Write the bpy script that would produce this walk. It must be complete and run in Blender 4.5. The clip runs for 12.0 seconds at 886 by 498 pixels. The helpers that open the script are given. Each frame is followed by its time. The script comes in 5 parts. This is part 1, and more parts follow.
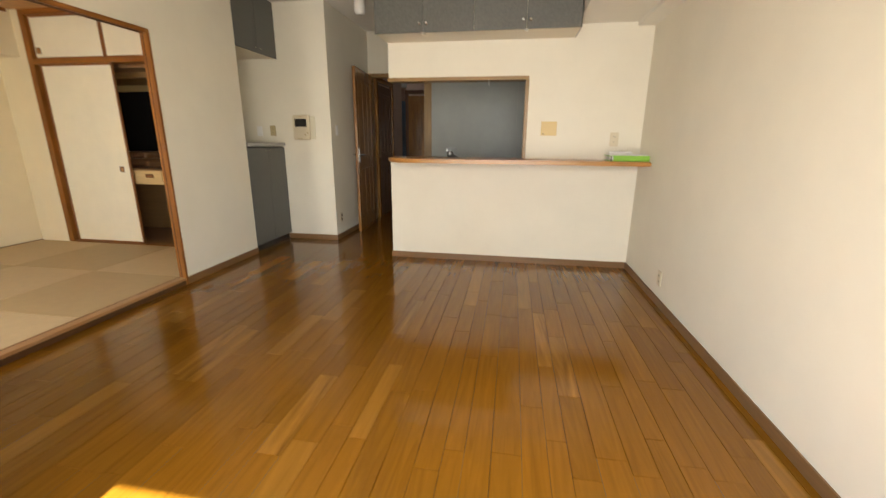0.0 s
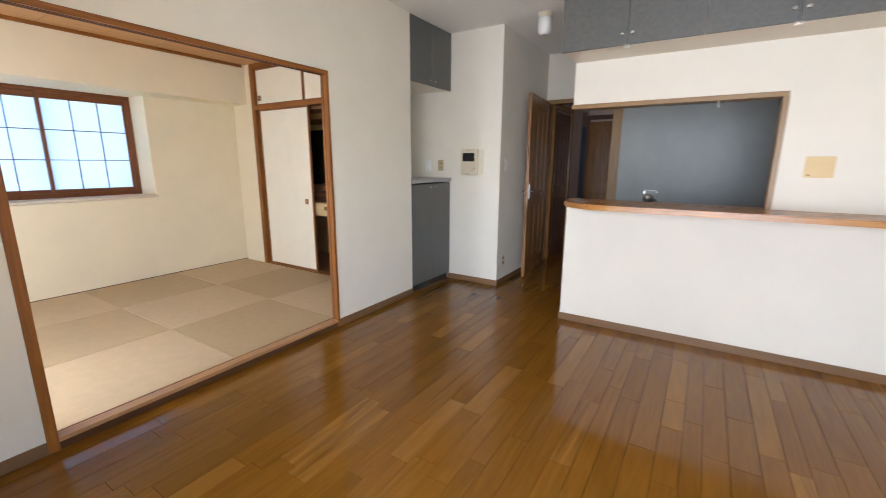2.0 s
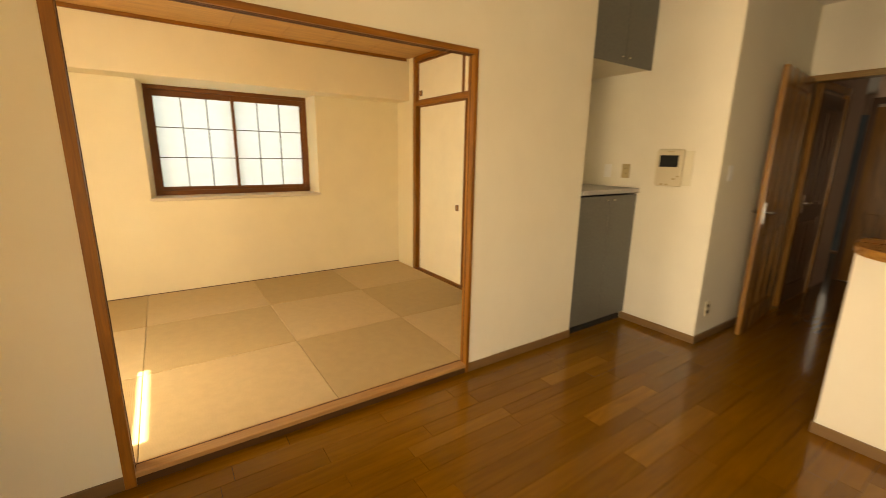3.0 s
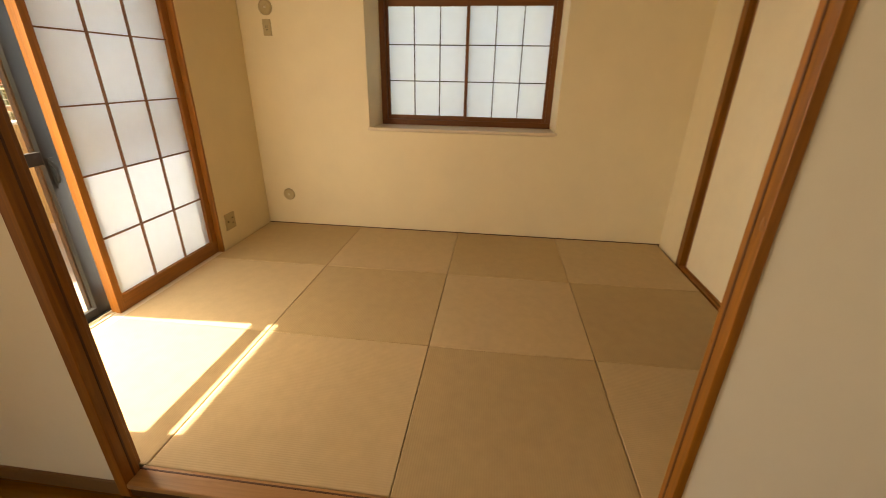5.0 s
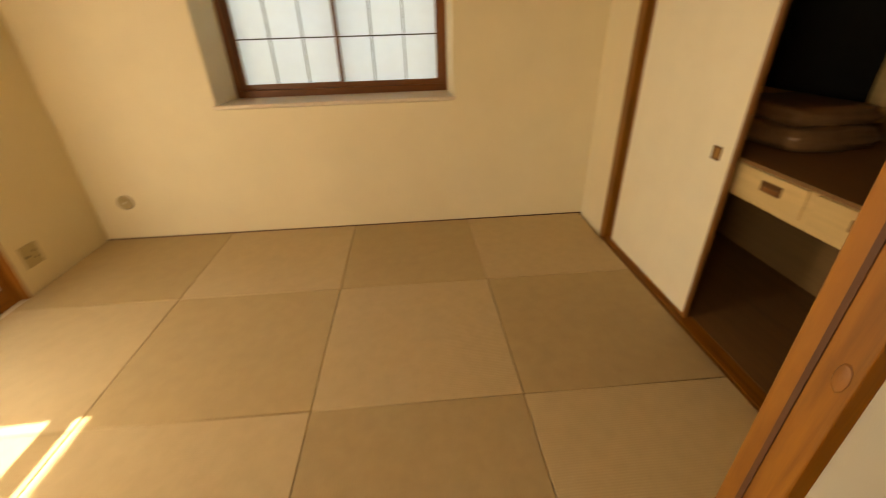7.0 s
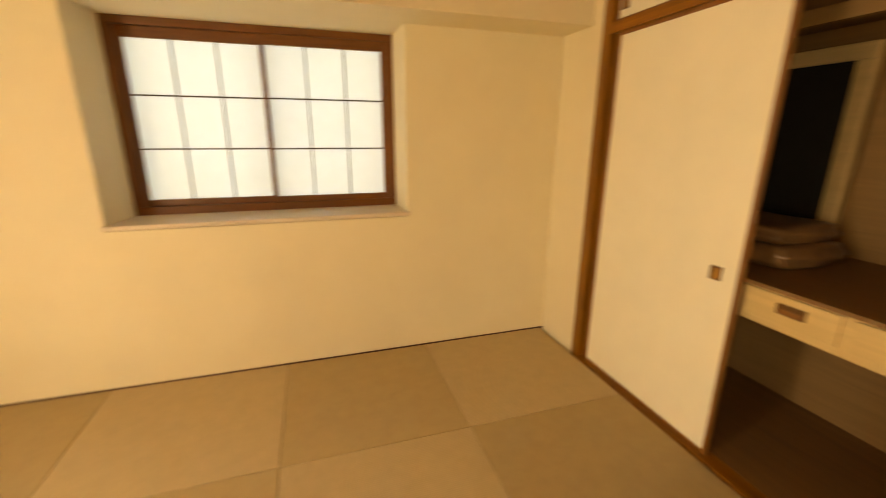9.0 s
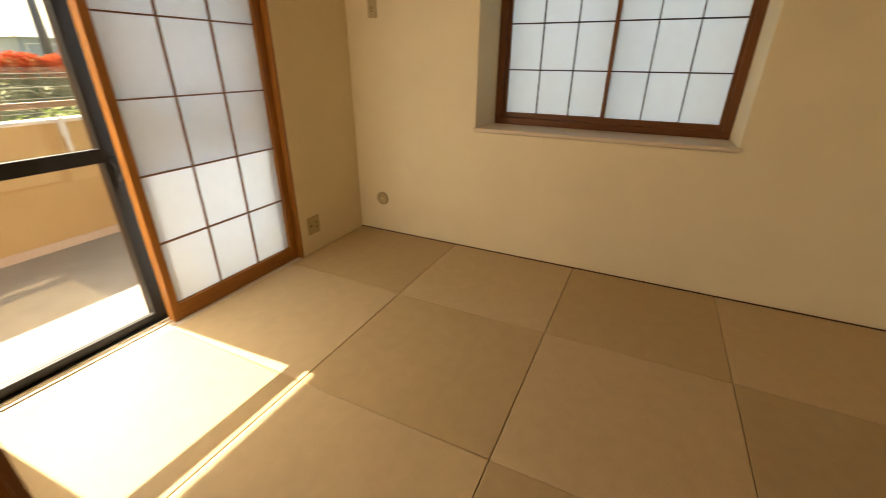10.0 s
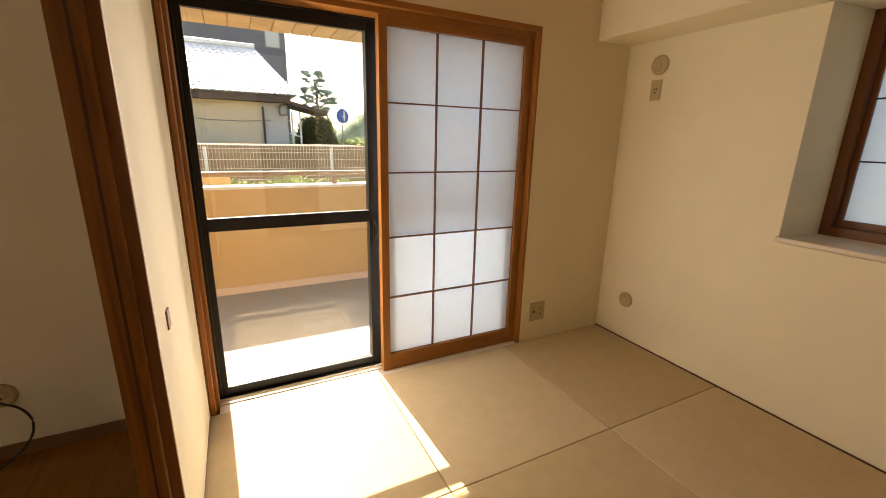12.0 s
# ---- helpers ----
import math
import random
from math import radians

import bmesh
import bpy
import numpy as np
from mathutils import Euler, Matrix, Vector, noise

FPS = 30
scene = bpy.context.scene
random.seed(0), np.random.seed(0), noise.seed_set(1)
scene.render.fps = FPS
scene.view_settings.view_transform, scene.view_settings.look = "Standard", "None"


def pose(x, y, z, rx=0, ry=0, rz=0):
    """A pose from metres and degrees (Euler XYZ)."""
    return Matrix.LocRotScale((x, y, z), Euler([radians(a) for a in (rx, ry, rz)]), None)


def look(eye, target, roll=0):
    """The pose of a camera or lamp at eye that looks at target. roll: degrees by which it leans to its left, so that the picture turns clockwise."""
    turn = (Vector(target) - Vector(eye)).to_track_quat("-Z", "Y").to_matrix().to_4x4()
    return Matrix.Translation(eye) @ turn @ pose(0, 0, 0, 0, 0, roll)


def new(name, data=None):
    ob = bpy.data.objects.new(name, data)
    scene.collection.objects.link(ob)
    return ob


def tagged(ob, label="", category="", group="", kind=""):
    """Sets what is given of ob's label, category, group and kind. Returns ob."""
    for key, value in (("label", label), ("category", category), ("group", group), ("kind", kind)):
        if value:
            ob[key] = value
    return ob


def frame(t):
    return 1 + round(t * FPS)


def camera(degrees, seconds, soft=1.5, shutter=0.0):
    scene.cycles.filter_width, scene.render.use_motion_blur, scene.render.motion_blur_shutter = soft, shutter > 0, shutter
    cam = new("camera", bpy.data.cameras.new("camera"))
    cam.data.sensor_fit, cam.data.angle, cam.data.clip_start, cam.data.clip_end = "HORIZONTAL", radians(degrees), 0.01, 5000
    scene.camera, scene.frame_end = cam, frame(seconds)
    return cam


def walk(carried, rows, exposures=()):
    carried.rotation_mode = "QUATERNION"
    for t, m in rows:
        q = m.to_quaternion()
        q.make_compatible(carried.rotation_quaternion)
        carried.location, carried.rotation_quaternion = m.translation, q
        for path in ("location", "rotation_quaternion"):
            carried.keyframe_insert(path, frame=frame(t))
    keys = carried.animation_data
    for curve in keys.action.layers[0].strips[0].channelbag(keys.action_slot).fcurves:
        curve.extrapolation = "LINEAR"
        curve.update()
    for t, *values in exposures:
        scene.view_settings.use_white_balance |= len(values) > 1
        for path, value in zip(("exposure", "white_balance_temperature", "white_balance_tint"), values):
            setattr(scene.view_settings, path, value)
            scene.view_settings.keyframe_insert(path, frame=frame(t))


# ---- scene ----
cam = camera(94.3, 12.0, soft=0.9, shutter=0.32)
PATH = [
    (0, (1.089, 1.344, 1.202), (0.776, 3.251, 0.687), 0.4),
    (0.5, (1.023, 1.407, 1.235), (0.51, 3.317, 0.941), 0.2),
    (1, (0.982, 1.495, 1.253), (0.39, 3.388, 0.995), 0.1),
    (1.5, (0.931, 1.697, 1.241), (0.152, 3.508, 0.903), -0.0),
    (2, (0.819, 2.032, 1.327), (-0.224, 3.688, 0.913), 0.3),
    (2.5, (0.59, 2.385, 1.392), (-0.743, 3.81, 0.954), 0.5),
    (3, (0.339, 2.753, 1.392), (-1.273, 3.851, 0.949), 1.0),
    (3.5, (0.053, 3.091, 1.393), (-1.742, 3.827, 0.907), 1.2),
    (3.7, (-0.075, 3.207, 1.387), (-1.91, 3.809, 0.869), 1.3),
    (5.3, (-0.909, 3.834, 1.397), (-2.679, 3.442, 0.554), 0.2),
    (5.5, (-0.991, 3.894, 1.374), (-2.716, 3.385, 0.498), -0.4),
    (6, (-1.123, 3.988, 1.365), (-2.745, 3.268, 0.442), 0.1),
    (6.5, (-1.272, 3.992, 1.376), (-2.936, 3.494, 0.383), -1.5),
    (7, (-1.421, 3.939, 1.405), (-3.166, 4.051, 0.434), -1.8),
    (7.2, (-1.499, 3.939, 1.427), (-3.24, 4.315, 0.518), -1.2),
    (8.8, (-1.894, 3.775, 1.434), (-3.632, 4.625, 0.928), -0.1),
    (9, (-1.89, 3.684, 1.416), (-3.728, 4.263, 0.88), 0.3),
    (9.5, (-1.742, 3.623, 1.388), (-3.602, 3.404, 0.686), 0.7),
    (10, (-1.564, 3.757, 1.385), (-3.201, 2.968, 0.551), 0.5),
    (10.5, (-1.446, 3.872, 1.398), (-2.944, 2.756, 0.684), 1.2),
    (11, (-1.531, 3.862, 1.376), (-2.759, 2.387, 0.813), 0.2),
    (11.5, (-1.797, 3.737, 1.38), (-2.793, 2.078, 0.876), 0.7),
    (12, (-1.95, 3.691, 1.385), (-2.826, 1.967, 0.873), 1.3),
]
EXPOSURE = [
    (0.0, 2.92, 6700, 8), (0.5, 3.0, 7600, 10), (1.0, 3.08, 7900, 12), (1.5, 3.1, 6300, 15), (2.0, 3.2, 5350, 12), (2.5, 3.2, 6900, 9), (3.0, 2.97, 11800, 12), (3.7, 2.76, 13400, 12),
    (5.3, 2.3, 9400, 16), (6.5, 2.3, 9300, 16), (7.0, 2.5, 10600, 13), (9.0, 2.8, 14600, 16), (9.5, 2.47, 11500, 14), (10.0, 2.06, 9000, 14), (10.5, 2.1, 8600, 18), (11.0, 2.1, 9000, 18), (11.5, 2.07, 8500, 17), (12.0, 2.02, 8000, 16),
]
walk(cam, [(t, look(eye, target, roll)) for t, eye, target, roll in PATH], EXPOSURE)
# ---------------------------------------------------------------- world, sun, large lights
world = bpy.data.worlds.new("sky")
scene.world = world
world.use_nodes = True
_n = world.node_tree.nodes
_sky = _n.new("ShaderNodeTexSky")
_sky.sky_type = "NISHITA"
_sky.sun_disc = False
SUN = Vector((0.05, -1.0, 0.922)).normalized()
_sky.sun_elevation = math.asin(SUN.z)
_sky.sun_rotation = math.atan2(SUN.x, SUN.y)
_sky.air_density, _sky.dust_density = 1.0, 2.0
_n["Background"].inputs["Strength"].default_value = 0.12
world.node_tree.links.new(_sky.outputs[0], _n["Background"].inputs["Color"])
sun = new("sun", bpy.data.lights.new("sun", "SUN"))
sun.data.energy, sun.data.angle, sun.data.color = 5.0, radians(0.5), (1.0, 1.0, 0.995)
sun.matrix_world = look(SUN * 30, (0, 0, 0))


def window_light(name, eye, target, wide, high, watts, colour, spread=180):
    lamp = new(name, bpy.data.lights.new(name, "AREA"))
    lamp.data.shape, lamp.data.size, lamp.data.size_y = "RECTANGLE", wide, high
    lamp.data.energy, lamp.data.color, lamp.data.spread = watts, colour, radians(spread)
    lamp.matrix_world = look(eye, target)
    return lamp


window_light("living_window_light", (0.86, 1.10, 1.05), (0.86, 4, 1.0), 2.2, 1.8, 7.4, (1.0, 0.98, 0.955), 128)
window_light("tatami_window_light", (-2.2, 1.56, 1.05), (-3.5, 3.8, 0.95), 0.4, 1.7, 4.7, (1.0, 0.98, 0.95))
window_light("west_window_light", (-5.5, 3.45, 1.6), (-4.4, 3.45, 1.45), 1.6, 1.3, 2.0, (0.22, 0.50, 1.0))
window_light("shoji_sky_light", (-3.15, 1.33, 1.05), (-3.15, 4, 1.0), 0.8, 1.7, 9.0, (0.72, 0.83, 1.0))

# Unseen lamp added before the closed corridor end to brighten its walls; no window there.
window_light("corridor_fill_light", (-1.6, 11.6, 1.3), (-1.3, 8.0, 1.0), 0.8, 1.5, 0.3, (0.95, 0.96, 1.0))

# ---------------------------------------------------------------- materials


def material(name, colour, rough=0.6, metal=0.0, vary=0.08, grain=None, scale=6.0, bump=0.0, bump_scale=200.0, coat=0.0, per_piece=0.0, spec=0.5, second=None, distort=1.2):
    """Noise-varied paint, or wood where grain gives the axis along which it runs."""
    m = bpy.data.materials.new(name)
    m.use_nodes = True
    t = m.node_tree
    N, L = t.nodes, t.links
    b = N["Principled BSDF"]
    b.inputs["Roughness"].default_value = rough
    b.inputs["Metallic"].default_value = metal
    b.inputs["Coat Weight"].default_value = coat
    b.inputs["Coat Roughness"].default_value = 0.04
    b.inputs["Specular IOR Level"].default_value = spec
    co = N.new("ShaderNodeTexCoord")
    mp = N.new("ShaderNodeMapping")
    L.new(co.outputs["Object"], mp.inputs["Vector"])
    if per_piece:
        info = N.new("ShaderNodeObjectInfo")
        off = N.new("ShaderNodeVectorMath")
        off.operation = "SCALE"
        off.inputs[0].default_value = (7.3, 11.7, 5.1)
        L.new(info.outputs["Random"], off.inputs["Scale"])
        L.new(off.outputs[0], mp.inputs["Location"])
    if grain:
        s = [26.0, 26.0, 26.0]
        s["xyz".index(grain)] = 1.6
        mp.inputs["Scale"].default_value = s
    noise_a = N.new("ShaderNodeTexNoise")
    noise_a.inputs["Scale"].default_value = scale
    noise_a.inputs["Detail"].default_value = 6
    noise_a.inputs["Roughness"].default_value = 0.6
    noise_a.inputs["Distortion"].default_value = distort if grain else 0.1
    L.new(mp.outputs[0], noise_a.inputs["Vector"])
    large = N.new("ShaderNodeTexNoise")
    large.inputs["Scale"].default_value = 0.9
    large.inputs["Detail"].default_value = 2
    L.new(co.outputs["Object"], large.inputs["Vector"])
    ramp = N.new("ShaderNodeValToRGB")
    lo = [max(0.0, c * (1 - vary)) for c in colour]
    hi = [min(1.0, c * (1 + vary)) for c in colour]
    if second:
        lo = second
    ramp.color_ramp.elements[0].position, ramp.color_ramp.elements[1].position = 0.3, 0.7
    ramp.color_ramp.elements[0].color, ramp.color_ramp.elements[1].color = (*lo, 1), (*hi, 1)
    L.new(noise_a.outputs["Fac"], ramp.inputs["Fac"])
    hsv = N.new("ShaderNodeHueSaturation")
    L.new(ramp.outputs["Color"], hsv.inputs["Color"])
    mr = N.new("ShaderNodeMapRange")
    mr.inputs["To Min"].default_value, mr.inputs["To Max"].default_value = 1 - vary * 0.5, 1 + vary * 0.5
    L.new(large.outputs["Fac"], mr.inputs["Value"])
    if per_piece:
        pr = N.new("ShaderNodeMapRange")
        pr.inputs["To Min"].default_value, pr.inputs["To Max"].default_value = 1 - per_piece, 1 + per_piece
        L.new(info.outputs["Random"], pr.inputs["Value"])
        mul = N.new("ShaderNodeMath")
        mul.operation = "MULTIPLY"
        L.new(pr.outputs[0], mul.inputs[0])
        L.new(mr.outputs[0], mul.inputs[1])
        L.new(mul.outputs[0], hsv.inputs["Value"])
    else:
        L.new(mr.outputs[0], hsv.inputs["Value"])
    L.new(hsv.outputs[0], b.inputs["Base Color"])
    rr = N.new("ShaderNodeMapRange")
    rr.inputs["To Min"].default_value, rr.inputs["To Max"].default_value = rough * 0.85, min(1, rough * 1.15)
    L.new(noise_a.outputs["Fac"], rr.inputs["Value"])
    L.new(rr.outputs[0], b.inputs["Roughness"])
    if bump:
        fine = N.new("ShaderNodeTexNoise")
        fine.inputs["Scale"].default_value = bump_scale
        fine.inputs["Detail"].default_value = 3
        L.new((mp if grain else co).outputs[0 if grain else 3], fine.inputs["Vector"])
        bp = N.new("ShaderNodeBump")
        bp.inputs["Strength"].default_value = bump
        bp.inputs["Distance"].default_value = 0.002
        L.new(fine.outputs["Fac"], bp.inputs["Height"])
        L.new(bp.outputs[0], b.inputs["Normal"])
    return m


def tatami_material(name, colour, along):
    """Woven rush: fine ridges that run along one axis, with soft mottling."""
    m = material(name, colour, 0.55, vary=0.05, scale=14, spec=0.18, per_piece=0.03)
    N, L = m.node_tree.nodes, m.node_tree.links
    co = N.new("ShaderNodeTexCoord")
    w = N.new("ShaderNodeTexWave")
    w.bands_direction = "Y" if along == "x" else "X"
    w.inputs["Scale"].default_value = 32
    w.inputs["Distortion"].default_value = 0.4
    w.inputs["Detail"].default_value = 1
    L.new(co.outputs["Object"], w.inputs["Vector"])
    bp = N.new("ShaderNodeBump")
    bp.inputs["Strength"].default_value = 0.14
    bp.inputs["Distance"].default_value = 0.003
    L.new(w.outputs["Fac"], bp.inputs["Height"])
    L.new(bp.outputs[0], N["Principled BSDF"].inputs["Normal"])
    ridge_tone, mix = N.new("ShaderNodeMapRange"), N.new("ShaderNodeMixRGB")
    ridge_tone.inputs["To Min"].default_value, ridge_tone.inputs["To Max"].default_value = 0.975, 1.02
    mix.blend_type, mix.inputs[0].default_value = "MULTIPLY", 1.0
    L.new(w.outputs["Fac"], ridge_tone.inputs["Value"])
    L.new(N["Hue/Saturation/Value"].outputs[0], mix.inputs[1])
    L.new(ridge_tone.outputs[0], mix.inputs[2])
    L.new(mix.outputs[0], N["Principled BSDF"].inputs["Base Color"])
    return m


def paper_material(name, colour, through_light=0.5):
    m = bpy.data.materials.new(name)
    m.use_nodes = True
    N, L = m.node_tree.nodes, m.node_tree.links
    N.remove(N["Principled BSDF"])
    d, tr, mix = N.new("ShaderNodeBsdfDiffuse"), N.new("ShaderNodeBsdfTranslucent"), N.new("ShaderNodeMixShader")
    co, no, ramp = N.new("ShaderNodeTexCoord"), N.new("ShaderNodeTexNoise"), N.new("ShaderNodeValToRGB")
    no.inputs["Scale"].default_value, no.inputs["Detail"].default_value = 14, 5
    ramp.color_ramp.elements[0].color = (*[c * 0.93 for c in colour], 1)
    ramp.color_ramp.elements[1].color = (*colour, 1)
    L.new(co.outputs["Object"], no.inputs["Vector"])
    L.new(no.outputs["Fac"], ramp.inputs["Fac"])
    L.new(ramp.outputs[0], d.inputs["Color"])
    L.new(ramp.outputs[0], tr.inputs["Color"])
    mix.inputs[0].default_value = through_light
    L.new(d.outputs[0], mix.inputs[1])
    L.new(tr.outputs[0], mix.inputs[2])
    L.new(mix.outputs[0], N["Material Output"].inputs["Surface"])
    return m


def glass_material(name, tint):
    m = bpy.data.materials.new(name)
    m.use_nodes = True
    N, L = m.node_tree.nodes, m.node_tree.links
    N.remove(N["Principled BSDF"])
    tr, gl, mix, fr = N.new("ShaderNodeBsdfTransparent"), N.new("ShaderNodeBsdfGlossy"), N.new("ShaderNodeMixShader"), N.new("ShaderNodeLayerWeight")
    tr.inputs["Color"].default_value = (*tint, 1)
    gl.inputs["Roughness"].default_value = 0.0
    pw, ad = N.new("ShaderNodeMath"), N.new("ShaderNodeMath")
    pw.operation, pw.inputs[1].default_value = "POWER", 4.0
    ad.operation, ad.inputs[1].default_value, ad.inputs[2].default_value = "MULTIPLY_ADD", 0.8, 0.085
    L.new(fr.outputs["Facing"], pw.inputs[0])
    L.new(pw.outputs[0], ad.inputs[0])
    L.new(ad.outputs[0], mix.inputs[0])
    L.new(tr.outputs[0], mix.inputs[1])
    L.new(gl.outputs[0], mix.inputs[2])
    L.new(mix.outputs[0], N["Material Output"].inputs["Surface"])
    return m


WALL = material("wall_cloth", (0.77, 0.727, 0.615), 0.85, vary=0.025, scale=3, bump=0.25, bump_scale=420, spec=0.2)
TWALL = material("tatami_room_wall_cloth", (0.79, 0.692, 0.492), 0.85, vary=0.03, scale=3, bump=0.3, bump_scale=380, spec=0.2)
CEIL = material("ceiling_cloth", (0.78, 0.75, 0.68), 0.6, vary=0.02, scale=3, bump=0.2, bump_scale=300, spec=0.35)
PLANK = material("oak_plank", (0.195, 0.084, 0.0075), 0.14, spec=0.25, vary=0.12, grain="y", scale=0.7, bump=0.03, bump_scale=6, coat=0.22, per_piece=0.10, second=(0.155, 0.064, 0.0055), distort=2.0)
PLANK_LIGHT = material("oak_plank_pale", (0.245, 0.115, 0.015), 0.14, spec=0.25, vary=0.12, grain="y", scale=0.6, bump=0.03, bump_scale=6, coat=0.22, per_piece=0.08, second=(0.205, 0.092, 0.011), distort=2.0)
PLANK_FLAME = material("oak_plank_flamed", (0.265, 0.128, 0.019), 0.14, spec=0.25, vary=0.2, grain="y", scale=0.34, bump=0.03, bump_scale=6, coat=0.22, per_piece=0.08, second=(0.15, 0.062, 0.008), distort=3.6)
JOINT = material("dark_joint", (0.05, 0.022, 0.005), 0.6, vary=0.1)
SKIRT = material("brown_baseboard_film", (0.19, 0.105, 0.045), 0.4, vary=0.14, grain="y", scale=1.2, bump=0.05, bump_scale=8)
SKIRTX = material("brown_baseboard_film_across", (0.19, 0.105, 0.045), 0.4, vary=0.14, grain="x", scale=1.2, bump=0.05, bump_scale=8)
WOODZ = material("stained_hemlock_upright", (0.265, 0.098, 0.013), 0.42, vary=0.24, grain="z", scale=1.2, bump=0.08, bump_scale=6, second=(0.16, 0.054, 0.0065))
WOODX = material("stained_hemlock_across", (0.265, 0.098, 0.013), 0.42, vary=0.24, grain="x", scale=1.2, bump=0.08, bump_scale=6, second=(0.16, 0.054, 0.0065))
WOODY = material("stained_hemlock_along", (0.265, 0.098, 0.013), 0.42, vary=0.24, grain="y", scale=1.2, bump=0.08, bump_scale=6, second=(0.16, 0.054, 0.0065))
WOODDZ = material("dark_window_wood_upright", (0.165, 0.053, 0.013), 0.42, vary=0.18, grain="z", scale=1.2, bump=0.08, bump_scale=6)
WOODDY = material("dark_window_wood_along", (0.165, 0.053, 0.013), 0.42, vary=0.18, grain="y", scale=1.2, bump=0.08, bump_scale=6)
CEILWOOD = material("cedar_ceiling_board", (0.52, 0.30, 0.12), 0.5, vary=0.15, grain="y", scale=1.0, second=(0.40, 0.21, 0.08))
GROOVE = material("groove_shadow_wood", (0.085, 0.030, 0.010), 0.6, vary=0.1)
# Sheen of the turned weave is put into the base colour: lighter and darker.
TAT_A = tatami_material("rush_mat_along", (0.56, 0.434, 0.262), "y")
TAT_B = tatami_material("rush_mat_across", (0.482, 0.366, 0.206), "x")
TAT_EDGE = material("mat_gap", (0.09, 0.05, 0.02), 0.9, vary=0.1)
PAPER = paper_material("shoji_paper", (0.82, 0.87, 0.92), 0.6)
PAPER_S = paper_material("balcony_shoji_paper", (0.82, 0.875, 0.92), 0.24)
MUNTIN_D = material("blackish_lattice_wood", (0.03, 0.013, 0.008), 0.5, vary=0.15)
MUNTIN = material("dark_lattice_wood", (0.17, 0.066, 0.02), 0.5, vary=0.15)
# Lighter copies of the stained wood: sunshine on the shoji frame is put into them.
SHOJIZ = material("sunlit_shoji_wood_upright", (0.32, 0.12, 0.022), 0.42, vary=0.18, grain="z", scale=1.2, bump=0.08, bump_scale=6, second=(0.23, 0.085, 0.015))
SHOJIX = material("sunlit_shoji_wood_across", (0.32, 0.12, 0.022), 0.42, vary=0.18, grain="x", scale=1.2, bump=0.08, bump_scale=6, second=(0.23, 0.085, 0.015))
# Riser wood: the shade on the low step front is put into its colour.
RISER = material("shaded_riser_wood", (0.075, 0.03, 0.009), 0.4, vary=0.15, grain="y", scale=1.2)
FUSUMA = material("fusuma_paper", (0.83, 0.77, 0.605), 0.8, vary=0.03, scale=5, bump=0.15, bump_scale=300, spec=0.2)
FUSUMA_EDGE = material("fusuma_rail_wood", (0.23, 0.088, 0.022), 0.4, vary=0.15, grain="z", scale=1.2)
PULL = material("bronze_pull", (0.16, 0.08, 0.035), 0.35, metal=0.6, vary=0.15)
BLACK = material("black_aluminium", (0.008, 0.008, 0.008), 0.45, metal=0.0, spec=0.4, vary=0.15)
def foliage(name, colour, dark, through_light=0.45):
    """Leaves that let part of the light through, varied from leaf to leaf."""
    m = paper_material(name, colour, through_light)
    N, L = m.node_tree.nodes, m.node_tree.links
    geo = N.new("ShaderNodeNewGeometry")
    ramp = N["Color Ramp"]
    ramp.color_ramp.elements[0].color = (*dark, 1)
    L.new(geo.outputs["Random Per Island"], ramp.inputs["Fac"])
    return m


GLASS = glass_material("clear_glass", (0.98, 0.99, 0.98))
GREY = material("grey_laminate", (0.108, 0.109, 0.098), 0.42, vary=0.16, scale=60, bump=0.1, bump_scale=300)
GREYB = material("blue_grey_kitchen_panel", (0.33, 0.345, 0.315), 0.4, vary=0.06, scale=4, bump=0.05)
WORKTOP = material("speckled_grey_worktop", (0.36, 0.35, 0.33), 0.4, vary=0.14, scale=120)
CABBOT = material("cream_cabinet_carcass", (0.70, 0.64, 0.52), 0.5, vary=0.04)
COUNTER = material("varnished_counter_wood", (0.41, 0.20, 0.045), 0.28, vary=0.2, grain="x", scale=1.2, bump=0.05, bump_scale=6, second=(0.28, 0.12, 0.035))
TRIMX = material("olive_brown_casing", (0.27, 0.16, 0.055), 0.4, vary=0.15, grain="x", scale=1.2)
TRIMZ = material("olive_brown_casing_upright", (0.27, 0.16, 0.055), 0.4, vary=0.15, grain="z", scale=1.2)
DOORW = material("brown_door_veneer", (0.29, 0.135, 0.032), 0.24, vary=0.22, grain="z", scale=1.1, bump=0.05, bump_scale=6, second=(0.17, 0.078, 0.026))
DOORD = material("dark_door_veneer", (0.10, 0.045, 0.02), 0.3, vary=0.2, grain="z", scale=1.1)
CHROME = material("chrome", (0.62, 0.62, 0.61), 0.2, metal=1.0, vary=0.03)
PLASTIC = material("ivory_plastic", (0.63, 0.555, 0.40), 0.4, vary=0.02)
PLASTIC_B = material("beige_plastic", (0.44, 0.345, 0.185), 0.4, vary=0.03)
PLATEY = material("straw_yellow_plate", (0.66, 0.50, 0.23), 0.5, vary=0.05)
WHITEP = material("white_plastic", (0.80, 0.79, 0.76), 0.35, vary=0.02)
SCREEN = material("dark_screen", (0.02, 0.02, 0.02), 0.12, vary=0.05)
OPAL = material("opal_glass", (0.82, 0.80, 0.75), 0.25, vary=0.02)
GREEN = material("lime_green_card", (0.20, 0.42, 0.03), 0.5, vary=0.06)
PAGES = material("paper_pages", (0.75, 0.73, 0.68), 0.8, vary=0.06, scale=80)
CORRW = material("corridor_wall_cloth", (0.66, 0.52, 0.44), 0.8, vary=0.03)
